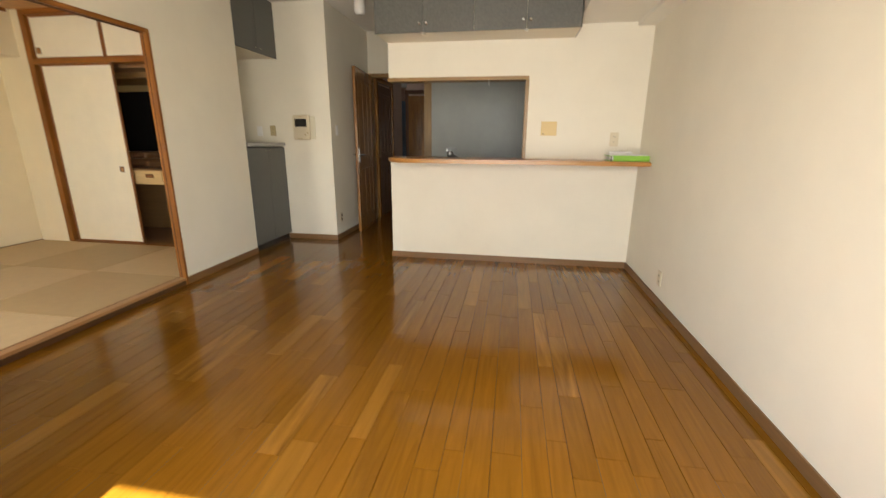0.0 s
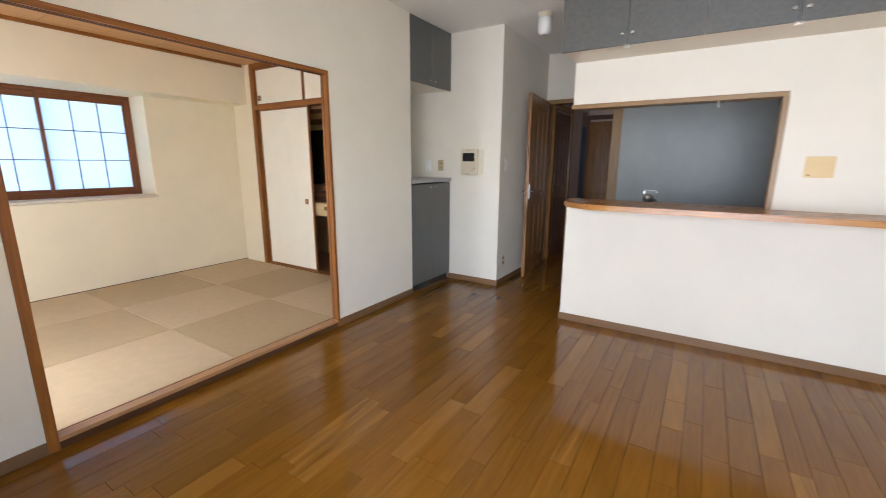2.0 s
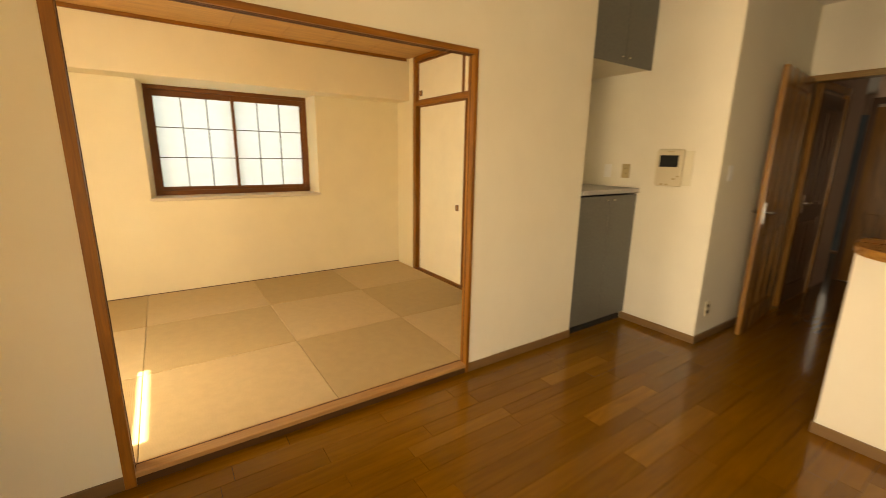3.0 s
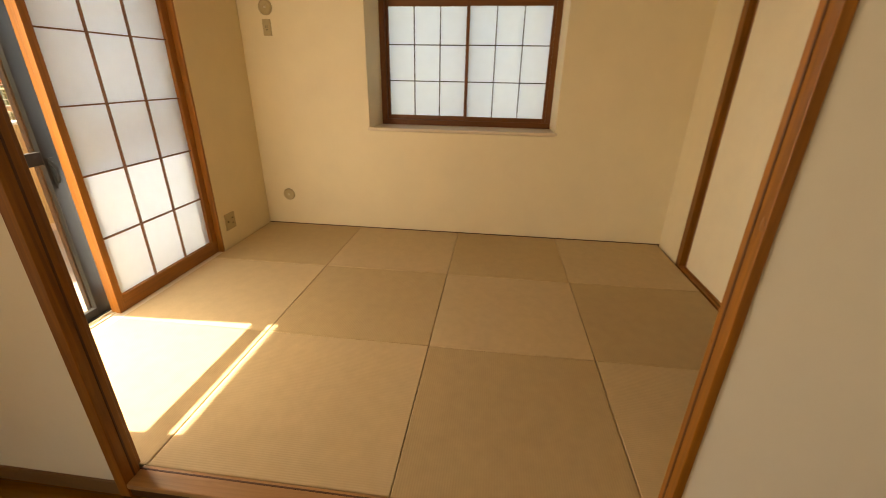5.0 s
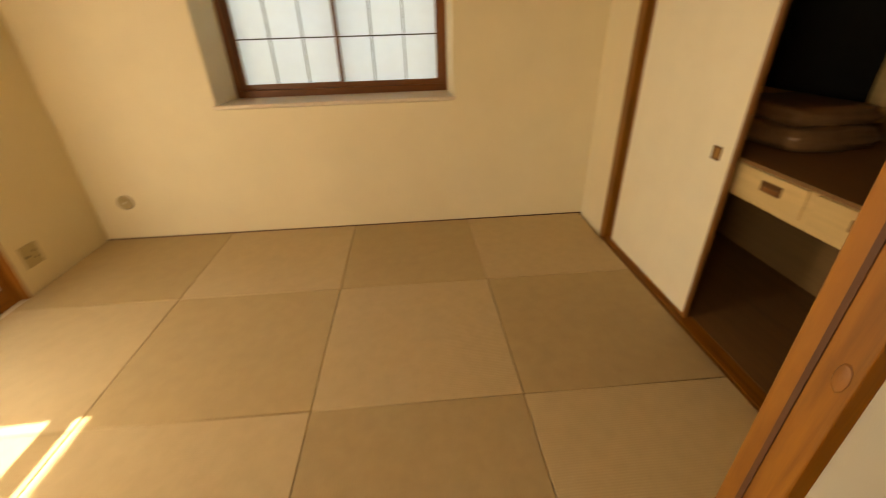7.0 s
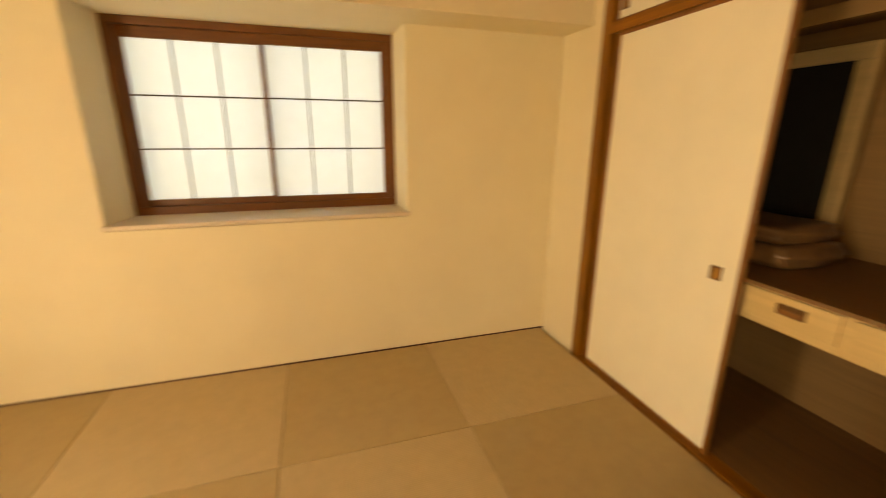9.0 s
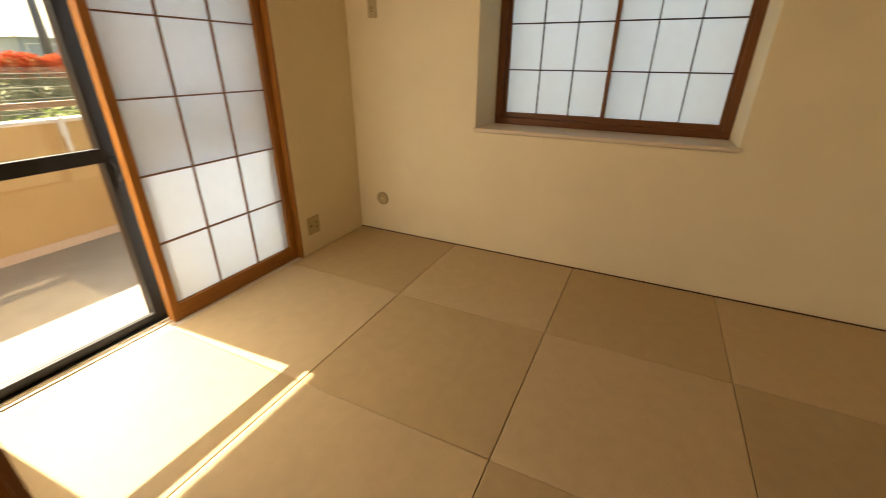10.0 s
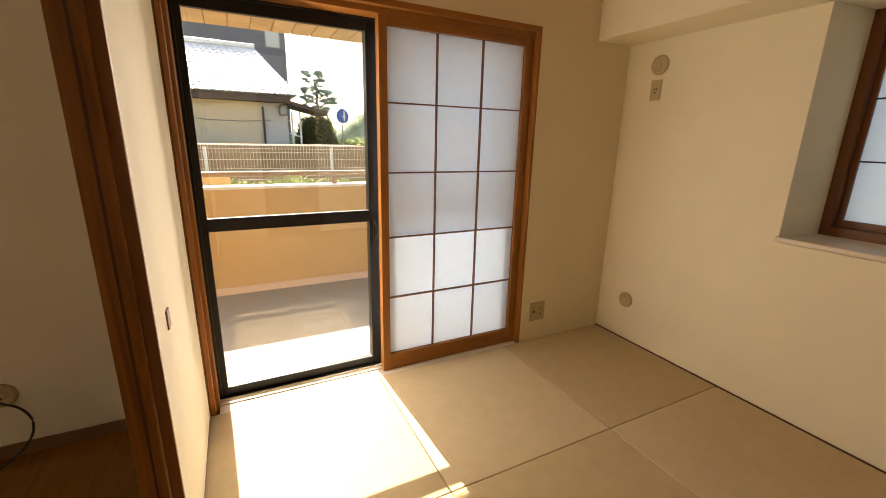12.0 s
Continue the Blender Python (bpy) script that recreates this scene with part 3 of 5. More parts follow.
structure("window_2_back", BLACK, [(WX - 0.13, WY0, WZ0, WX - 0.10, WY0 + 0.04, WZ1), (WX - 0.13, WY1 - 0.04, WZ0, WX - 0.10, WY1, WZ1), (WX - 0.13, 3.41, WZ0, WX - 0.10, 3.44, WZ1)], "black aluminium sash behind the shoji", "window")

for y0, y1 in ((2.655, WY0), (4.23, WY1)):
    bm = bmesh.new()
    pr = [(TX0 - 0.002, y0), (WX + 0.021, y0), (WX + 0.021, y1)]
    lo_, hi_ = [bm.verts.new((x, y, 0.955)) for x, y in pr], [bm.verts.new((x, y, 2.007)) for x, y in pr]
    bm.faces.new(lo_)
    bm.faces.new(hi_)
    for q in range(3):
        bm.faces.new((lo_[q], lo_[(q + 1) % 3], hi_[(q + 1) % 3], hi_[q]))
    tagged(part("window_reveal", bm, TWALL), "splayed cream papered reveal of the recess", "reveal", kind="structure")
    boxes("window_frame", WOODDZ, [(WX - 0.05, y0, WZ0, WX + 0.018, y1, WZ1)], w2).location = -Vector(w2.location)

# ---------------------------------------------------------------- south balcony door and shoji
w3 = thing("window_3", (-2.65, 1.5, 0.03), "black aluminium sliding balcony door with a cross rail", "window")
w3["kind"] = "structure"
SX0, SX1 = -3.64, -1.757
lbox("window_frame", BLACK, w3, [(SX0, 1.34, 0.0, SX1, 1.47, 0.03), (SX0, 1.34, 1.965, SX1, 1.47, 2.01), (SX0, 1.34, 0.03, SX0 + 0.03, 1.47, 1.965), (SX1 - 0.028, 1.34, 0.03, SX1, 1.47, 1.965)], bevel=0.002)


def sash(x0, x1, y, lock, r0=0.929, r1=0.994):
    s = new("glass_sash")
    s.parent = w3
    o = Vector(w3.location)

    def lb(name, mat, r, bevel=0.002, label=""):
        bm = bmesh.new()
        box(bm, r[0] - o.x, r[1] - o.y, r[2] - o.z, r[3] - o.x, r[4] - o.y, r[5] - o.z, bevel=bevel)
        return part(name, bm, mat, s, label)
    lb("stile", BLACK, (x0, y, 0.03, x0 + 0.118, y + 0.03, 1.965))
    lb("stile", BLACK, (x1 - 0.04, y, 0.03, x1, y + 0.03, 1.965))
    lb("rail", BLACK, (x0 + 0.118, y, 0.03, x1 - 0.04, y + 0.03, 0.078))
    lb("rail", BLACK, (x0 + 0.118, y, 1.912, x1 - 0.04, y + 0.03, 1.965))
    lb("rail", BLACK, (x0 + 0.118, y, r0, x1 - 0.04, y + 0.03, r1))
    g = lb("pane", GLASS, (x0 + 0.113, y + 0.013, 0.07, x1 - 0.035, y + 0.017, 0.935), 0)
    g2 = lb("pane", GLASS, (x0 + 0.113, y + 0.013, 0.99, x1 - 0.035, y + 0.017, 1.918), 0)
    if lock:
        bm = bmesh.new()
        tube(bm, [(x0 + 0.082 - o.x, y + 0.034 - o.y, 0.83 - o.z), (x0 + 0.082 - o.x, y + 0.05 - o.y, 0.86 - o.z), (x0 + 0.084 - o.x, y + 0.05 - o.y, 0.91 - o.z), (x0 + 0.09 - o.x, y + 0.034 - o.y, 0.94 - o.z)], 0.009)
        box(bm, x0 + 0.066 - o.x, y + 0.03 - o.y, 0.80 - o.z, x0 + 0.098 - o.x, y + 0.038 - o.y, 0.96 - o.z)
        part("crescent_lock", bm, BLACK, s)


sash(-2.732, SX1 - 0.017, 1.425, True)
# Sash hidden by the shoji; its rail is set higher to block sun on the paper.
sash(SX0 + 0.03, -2.62, 1.375, False, 0.998, 1.10)
fr = thing("shoji_frame", (-2.65, 1.56, 0), "stained wooden frame round the shoji and balcony door", "door frame")
fr["kind"] = "structure"
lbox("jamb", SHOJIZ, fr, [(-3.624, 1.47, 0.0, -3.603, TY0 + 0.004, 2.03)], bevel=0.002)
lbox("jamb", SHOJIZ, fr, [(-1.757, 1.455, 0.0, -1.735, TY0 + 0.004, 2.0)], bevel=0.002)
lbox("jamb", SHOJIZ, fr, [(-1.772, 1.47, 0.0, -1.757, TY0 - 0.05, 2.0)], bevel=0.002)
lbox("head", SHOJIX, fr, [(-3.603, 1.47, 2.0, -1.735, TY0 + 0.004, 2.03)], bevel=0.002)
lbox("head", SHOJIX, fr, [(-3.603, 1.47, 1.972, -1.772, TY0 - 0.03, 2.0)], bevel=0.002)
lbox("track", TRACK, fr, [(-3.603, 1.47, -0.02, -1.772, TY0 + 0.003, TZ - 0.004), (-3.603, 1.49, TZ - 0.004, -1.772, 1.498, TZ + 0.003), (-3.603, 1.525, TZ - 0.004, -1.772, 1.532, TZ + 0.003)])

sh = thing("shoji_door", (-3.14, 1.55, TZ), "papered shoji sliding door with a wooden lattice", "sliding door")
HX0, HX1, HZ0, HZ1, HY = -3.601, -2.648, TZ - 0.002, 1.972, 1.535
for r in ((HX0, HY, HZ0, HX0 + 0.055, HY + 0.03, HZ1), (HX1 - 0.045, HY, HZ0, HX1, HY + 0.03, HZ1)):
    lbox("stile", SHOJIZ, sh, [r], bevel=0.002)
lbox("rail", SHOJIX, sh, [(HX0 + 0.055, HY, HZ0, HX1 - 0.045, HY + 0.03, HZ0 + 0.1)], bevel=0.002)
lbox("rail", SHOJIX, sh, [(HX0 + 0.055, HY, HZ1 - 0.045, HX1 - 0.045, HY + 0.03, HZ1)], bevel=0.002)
hz0, hz1 = HZ0 + 0.1, HZ1 - 0.045
lbox("stile_ridge", SHOJIZ, sh, [(HX1 - 0.03, HY - 0.032, HZ0, HX1 - 0.004, HY - 0.001, HZ1)], bevel=0.002)
for k in range(1, 5):
    zz = hz0 + (hz1 - hz0) * k / 5
    lbox("muntin", MUNTIN, sh, [(HX0 + 0.055, HY + 0.006, zz - 0.0035, HX1 - 0.045, HY + 0.022, zz + 0.0035)])
for k in (1, 2):
    xx = HX0 + 0.055 + (HX1 - HX0 - 0.10) * k / 3
    lbox("muntin", MUNTIN, sh, [(xx - 0.0035, HY + 0.008, hz0, xx + 0.0035, HY + 0.024, hz1)])
lbox("paper", PAPER_S, sh, [(HX0 + 0.055, HY + 0.004, hz0, HX1 - 0.045, HY + 0.005, hz1)], "translucent white paper")

# ---------------------------------------------------------------- closet
YF = 5.265
structure("closet_shell", CLOSW, [(-4.1, 5.3, 0.0, -3.99, 6.15, TC), (-3.99, 6.07, 0.0, -2.33, 6.15, TC), (-2.345, 5.36, 0, -2.33, 6.07, TC)], "brown veneered closet walls", "wall")
structure("closet_floor", CLOSD, [(-3.99, YF + 0.05, -0.1, -2.346, 6.07, 0.035)], "dark board floor of the closet", "floor")
cf = thing("closet_frame", (-3.0, YF, 0), "stained wooden post and rails of the closet front", "door frame")
cf["kind"] = "structure"
lbox("post", WOODZ, cf, [(-3.982, YF - 0.02, 0.0, -3.917, YF + 0.09, TC)], bevel=0.002)
lbox("post", WOODZ, cf, [(-2.36, YF - 0.02, 0.0, -2.30, YF + 0.09, TC)], bevel=0.002)
lbox("rail", WOODX, cf, [(-3.917, YF - 0.02, 1.935, -2.36, YF + 0.09, 1.985)], bevel=0.002)
lbox("rail", WOODX, cf, [(-3.917, YF - 0.02, 2.405, -2.36, YF + 0.09, TC)], bevel=0.002)
lbox("sill", WOODX, cf, [(-3.917, YF - 0.028, 0.0, -2.36, YF + 0.05, TZ + 0.004)], bevel=0.002)
fusuma(-3.87, -2.995, YF + 0.0, YF + 0.02, TZ + 0.004, 1.935, "white papered closet sliding door, half open", (-3.105, 0.864))
fusuma(-3.917, -3.04, YF + 0.028, YF + 0.048, TZ + 0.004, 1.935, "white papered closet sliding door behind the other")
for k, (a, b) in enumerate(((-3.917, -3.07), (-3.06, -2.36))):
    fusuma(a, b, YF + 0.01, YF + 0.03, 1.985, 2.405, "small white papered upper closet door", ((a + 0.06, 2.07) if k == 0 else None))
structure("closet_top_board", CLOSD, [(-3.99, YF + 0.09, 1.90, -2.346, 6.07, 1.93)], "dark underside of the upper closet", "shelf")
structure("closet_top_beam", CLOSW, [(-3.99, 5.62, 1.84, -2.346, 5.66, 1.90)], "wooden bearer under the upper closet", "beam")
dr = thing("closet_drawer_unit", (-2.9, 5.6, 0.66), "pale wooden mid shelf with shallow drawers in the closet", "drawer unit")
lbox("shelf_board", CLOSD, dr, [(-3.99, 5.31, 0.853, -2.346, 6.07, 0.868)], "dark brown board")
lbox("body", DRAWER, dr, [(-3.99, 5.335, 0.70, -2.346, 6.07, 0.853)])
for x0, x1 in ((-3.38, -2.685), (-2.645, -2.37)):
    d = lbox("drawer_front", DRAWER, dr, [(x0, 5.323, 0.728, x1, 5.335, 0.842)], bevel=0.003)
    xm = -2.455 if x0 > -3 else -2.835
    h = lbox("drawer_pull", PULL, dr, [(xm - 0.05, 5.318, 0.772, xm + 0.05, 5.324, 0.814)], "dark recessed metal pull", 0.003)
    lbox("pull_inset", FUSUMA_EDGE, dr, [(xm - 0.037, 5.315, 0.779, xm + 0.037, 5.3185, 0.796)])
pf = thing("framed_panel", (-3.55, 6.0, 0.868), "dark panel in a pale wooden frame leaning in the closet", "picture frame")
for r in ((-3.95, 5.99, 0.95, -3.14, 6.03, 1.02), (-3.95, 5.99, 1.74, -3.14, 6.03, 1.81), (-3.21, 5.99, 1.02, -3.14, 6.03, 1.74), (-3.95, 5.99, 1.02, -3.88, 6.03, 1.74)):
    lbox("frame", DRAWER, pf, [r], bevel=0.004)
lbox("panel", SCREEN, pf, [(-3.88, 6.005, 1.02, -3.21, 6.02, 1.74)])
lbox("back_board", CLOSW, pf, [(-3.95, 6.03, 0.868, -3.14, 6.06, 1.81)])


def wrapped_bedding(name, x, y, z, sx, sy, sz, seed, label):
    bm = bmesh.new()
    bmesh.ops.create_cube(bm, size=1.0)
    bmesh.ops.subdivide_edges(bm, edges=bm.edges[:], cuts=7, use_grid_fill=True)
    for v in bm.verts:
        p = v.co.copy()
        q = p.normalized() * 0.62
        v.co = p * 0.6 + q * 0.4
        v.co += 0.05 * noise.noise_vector(p * 3.1 + Vector((seed, 0, 0)))
        v.co = Vector((v.co.x * sx, v.co.y * sy, (v.co.z + 0.5) * sz))
        v.co.z = max(v.co.z, 0.0)
    for f in bm.faces:
        f.smooth = True
    ob = part(name, bm, PLASTICWRAP)
    ob.location = (x, y, z)
    return tagged(ob, label, "bedding")


wrapped_bedding("wrapped_futon", -3.27, 5.72, 0.868, 0.52, 0.42, 0.10, 1, "brown bedding folded in clear plastic wrap")
wrapped_bedding("wrapped_futon", -3.30, 5.75, 0.96, 0.46, 0.38, 0.08, 5, "brown bedding folded in clear plastic wrap")

# ---------------------------------------------------------------- grey cabinets in the alcove
lc = thing("low_cabinet", (-1.9, 5.67, 0), "grey laminate base cabinet with two doors in the alcove", "cabinet")
lbox("body", GREY, lc, [(-2.22, 5.362, 0.05, XW - 0.02, YI - 0.002, 1.10)])
lbox("plinth", SCREEN, lc, [(-2.22, 5.365, FZ, XW - 0.03, YI - 0.011, 0.05)])
for y0, y1, hy in ((5.365, 5.733, 5.69), (5.736, YI - 0.004, 5.78)):
    d = lbox("door", GREY, lc, [(XW - 0.02, y0, 0.045, XW, y1, 1.10)], bevel=0.002)
    lbox("handle", CHROME, d, [(XW, hy - 0.012, 1.06, XW + 0.012, hy + 0.012, 1.072)], bevel=0.003)
lw = tagged(boxes("alcove_worktop", WORKTOP, [(-2.22, 5.362, 1.115, XW + 0.018, YI - 0.001, 1.152)], bevel=0.004), "speckled pale grey worktop on the base cabinet", "worktop")
uc = thing("wall_cabinet", (-1.9, 5.67, 2.09), "grey laminate wall cabinet with two doors under the ceiling", "cabinet")
lbox("body", CABBOT, uc, [(-2.22, 5.362, 2.09, XW - 0.02, YI - 0.002, ZC - 0.001)])
for y0, y1, hy in ((5.363, 5.733, 5.69), (5.736, YI - 0.002, 5.78)):
    d = lbox("door", GREY, uc, [(XW - 0.02, y0, 2.085, XW, y1, ZC - 0.005)], bevel=0.002)
    lbox("handle", CHROME, d, [(XW, hy - 0.012, 2.125, XW + 0.012, hy + 0.012, 2.137)], bevel=0.003)

# ---------------------------------------------------------------- cabinets over the hatch
kc = thing("hatch_wall_cabinet", (0.72, 5.25, 2.09), "grey laminate cabinet row hanging over the counter", "cabinet")
lbox("body", CABBOT, kc, [(-0.145, 5.145, 2.09, 1.585, YC, ZC - 0.001)])
# Black sheet put in for the shade of the gap beside the cabinet.
lbox("side_gap_shade", SCREEN, kc, [(1.585, 5.145, 2.09, 1.592, YC, ZC - 0.001)])
KX = [-0.15, 0.283, 0.717, 1.15, 1.585]
for k in range(4):
    d = lbox("door", GREY, kc, [(KX[k] + 0.0015, 5.125, 2.085, KX[k + 1] - 0.0015, 5.145, ZC - 0.012)], bevel=0.002)
    hx = KX[k + 1] - 0.03 if k % 2 == 0 else KX[k] + 0.03
    o = Vector(kc.location)
    bm = bmesh.new()
    lathe(bm, [(0.006, 0), (0.006, 0.012), (0.013, 0.018), (0.013, 0.026), (0.008, 0.03)], Matrix.Translation(Vector((hx, 5.125, 2.15)) - o) @ Matrix.Rotation(radians(90), 4, "X"), 14)
    part("knob", bm, CHROME, d, "round chrome knob")
for x in (0.283, 1.15):
    lbox("catch", CHROME, kc, [(x - 0.018, 5.12, 2.073, x + 0.018, 5.16, 2.086)], "small chrome catch", 0.002)

# ---------------------------------------------------------------- counter
bm = bmesh.new()
out = [(XR, YC + 0.14), (XR, 5.13)]
out += [(0.24 - 0.38 * math.sin(a), 5.45 - 0.32 * math.cos(a)) for a in [radians(90) * k / 10 for k in range(11)]]
out += [(-0.16, YC + 0.14)]
top = [bm.verts.new((x, y, 1.028)) for x, y in out]
bot = [bm.verts.new((x, y, 0.99)) for x, y in out]
bm.faces.new(top)
bm.faces.new(bot[::-1])
for k in range(len(out)):
    bm.faces.new((top[k], bot[k], bot[(k + 1) % len(out)], top[(k + 1) % len(out)]))
bmesh.ops.bevel(bm, geom=[e for e in bm.edges if abs(e.verts[0].co.z - e.verts[1].co.z) < 1e-5], offset=0.006, segments=2, affect="EDGES")
tagged(part("counter_top", bm, COUNTER), "varnished brown wooden counter board with a rounded end", "counter top")
hc = thing("hatch_casing", (0.5, YC, 1.03), "olive-brown wooden casing of the serving hatch", "trim")
hc["kind"] = "structure"
lbox("head", TRIMX, hc, [(-0.155, YC - 0.012, 1.745, 1.205, YC + 0.13, 1.778)], bevel=0.002)
lbox("jamb", TRIMZ, hc, [(1.175, YC - 0.012, 1.03, 1.208, YC + 0.13, 1.745)], bevel=0.002)

bm = bmesh.new()
tube(bm, [(0.833, YC - 0.004, 1.745), (0.833, YC - 0.006, 1.715), (0.835, YC - 0.014, 1.70), (0.837, YC - 0.022, 1.712)], 0.004, 6)
tagged(part("hook", bm, WHITEP), "small white hook under the hatch casing", "hook")
kb = thing("kitchen_worktop", (0.9, 5.9, 0.0), "kitchen sink unit behind the counter wall", "kitchen unit")
lbox("worktop", CHROME, kb, [(-0.13, YC + 0.122, 0.82, XR, 6.28, 0.86)], bevel=0.004)
lbox("body", GREY, kb, [(-0.13, YC + 0.122, FZ, XR, 6.25, 0.82)])
TAPM = material("satin_tap_metal", (0.34, 0.34, 0.33), 0.33, metal=1.0, vary=0.05)
ft = thing("faucet", (0.44, 5.71, 0.86), "chrome single-lever kitchen faucet", "faucet")
bm = bmesh.new()
lathe(bm, [(0.03, 0), (0.03, 0.02), (0.024, 0.03), (0.024, 0.17), (0.033, 0.175), (0.036, 0.20), (0.034, 0.218), (0.018, 0.226)], None, 18)
part("body", bm, TAPM, ft)
bm = bmesh.new()
tube(bm, [(0, 0, 0.14), (0.03, 0.12, 0.17), (0.04, 0.2, 0.16)], 0.013, 10)
part("spout", bm, TAPM, ft)
bm = bmesh.new()
box(bm, -0.034, -0.014, 0.250, 0.07, 0.014, 0.258, bevel=0.003)
box(bm, -0.034, -0.02, 0.222, -0.018, 0.01, 0.251, bevel=0.003)
box(bm, 0.055, -0.022, 0.236, 0.07, 0.012, 0.251, bevel=0.003)
part("lever", bm, TAPM, ft)

kp = thing("kitchen_panel_wall", (1.0, YD - 0.03, 0), "tall blue-grey laminate panels at the back of the kitchen", "panel wall")
kp["kind"] = "structure"
for x0, x1 in ((-0.1, 1.12), (1.1206, XR - 0.001)):
    lbox("panel", GREYB, kp, [(x0, YD - 0.02, FZ, x1, YD - 0.001, ZC - 0.002)], bevel=0.001)

# ---------------------------------------------------------------- corridor door
cd = thing("corridor_door_frame", (-0.6, YD, 0), "olive-brown wooden frame of the corridor door", "door frame")
cd["kind"] = "structure"
lbox("jamb", TRIMZ, cd, [(-0.21, YD - 0.025, FZ, -0.10, YD + 0.12, 2.115)], bevel=0.003)
lbox("jamb", TRIMZ, cd, [(XI + 0.0, YD - 0.015, FZ, XI + 0.035, YD + 0.11, 2.115)], bevel=0.003)
lbox("head", TRIMX, cd, [(XI + 0.035, YD - 0.015, 2.065, -0.21, YD + 0.11, 2.115)], bevel=0.003)


def panel_door(name, width, height, mat, label):
    """A leaf with four raised upright fields, hinged at x = 0, lying along +x, 36 mm thick."""
    ob = new(name)
    tagged(ob, label, "door")
    bm = bmesh.new()
    st = 0.10
    box(bm, 0, -0.018, 0, st, 0.018, height)
    box(bm, width - st, -0.018, 0, width, 0.018, height)
    box(bm, st, -0.018, 0, width - st, 0.018, 0.18)
    box(bm, st, -0.018, height - 0.12, width - st, 0.018, height)
    box(bm, st, -0.018, 0.86, width - st, 0.018, 0.98)
    part("leaf_frame", bm, mat, ob)
    for z0, z1 in ((0.18, 0.86), (0.98, height - 0.12)):
        n = 3
        pw = (width - 2 * st) / n
        for k in range(n):
            bm = bmesh.new()
            box(bm, st + k * pw, -0.010, z0, st + (k + 1) * pw, 0.010, z1)
            box(bm, st + k * pw + 0.02, -0.016, z0 + 0.03, st + (k + 1) * pw - 0.02, 0.016, z1 - 0.03, bevel=0.008)
            part("field", bm, mat, ob)
    for s in (-1, 1):
        bm = bmesh.new()
        box(bm, width - 0.075, s * 0.018, 0.93, width - 0.035, s * 0.026, 1.10, bevel=0.002)
        tube(bm, [(width - 0.055, s * 0.024, 1.02), (width - 0.055, s * 0.055, 1.02), (width - 0.075, s * 0.062, 1.022), (width - 0.165, s * 0.062, 1.022)], 0.009, 10)
        part("lever_handle", bm, CHROME, ob, "chrome lever handle")
    return ob


d1 = panel_door("door_2", 0.88, 2.10, DOORW, "brown panelled wooden door standing open")
d1.matrix_world = pose(-1.0, YD - 0.04, FZ + 0.008, 0, 0, -84.5)
d1["kind"] = "structure"
d2 = panel_door("door_3", 0.74, 2.03, DOORD, "dark brown panelled corridor door, closed")
d2.matrix_world = pose(XI + 0.012, 8.55, FZ + 0.01, 0, 0, -90)
d2["kind"] = "structure"
d2f = thing("door_3_frame", (XI, 8.2, 0), "brown corridor door frame", "door frame")
d2f["kind"] = "structure"
for r in ((XI, 7.73, FZ, XI + 0.045, 7.80, 2.115), (XI, 8.56, FZ, XI + 0.045, 8.63, 2.115), (XI, 7.8, 2.045, XI + 0.045, 8.56, 2.115)):
    lbox("casing", DOORW, d2f, [r], bevel=0.003)
d3 = panel_door("door_4", 0.62, 2.03, DOORW, "glossy brown door at the end of the corridor, closed")
d3.matrix_world = pose(-0.96, 9.575, FZ + 0.01)
d3["kind"] = "structure"
d3f = thing("door_4_frame", (-0.5, 9.58, 0), "dark brown door frame at the corridor's end", "door frame")
d3f["kind"] = "structure"
for r in ((-1.02, 9.555, FZ, -0.96, 9.6, 2.115), (-0.96, 9.555, 2.045, -0.28, 9.6, 2.115), (-0.34, 9.555, FZ, -0.28, 9.6, 2.045)):
    lbox("casing", DOORD, d3f, [r], bevel=0.003)

# ---------------------------------------------------------------- fixtures
PLASTIC_I = material("cream_plastic", (0.68, 0.63, 0.48), 0.45, vary=0.02)
ic = thing("door_intercom", (-1.37, YI, 1.185), "ivory video door intercom with a small dark screen", "intercom")
lbox("back_plate", PLASTIC_I, ic, [(-1.517, YI - 0.012, 1.195, -1.232, YI, 1.46)], bevel=0.003)
lbox("body", PLASTIC, ic, [(-1.492, YI - 0.04, 1.185, -1.292, YI - 0.012, 1.47)], bevel=0.008)
lbox("screen", SCREEN, ic, [(-1.472, YI - 0.042, 1.335, -1.327, YI - 0.04, 1.425)], "dark glass screen")
lbox("speaker_grille", PLASTIC_B, ic, [(-1.417, YI - 0.042, 1.448, -1.367, YI - 0.04, 1.454)])
for x, z in ((-1.317, 1.265), (-1.347, 1.245), (-1.437, 1.2), (-1.397, 1.2)):
    lbox("button", PLASTIC_B, ic, [(x - 0.012, YI - 0.044, z - 0.006, x + 0.012, YI - 0.04, z + 0.006)], bevel=0.002)


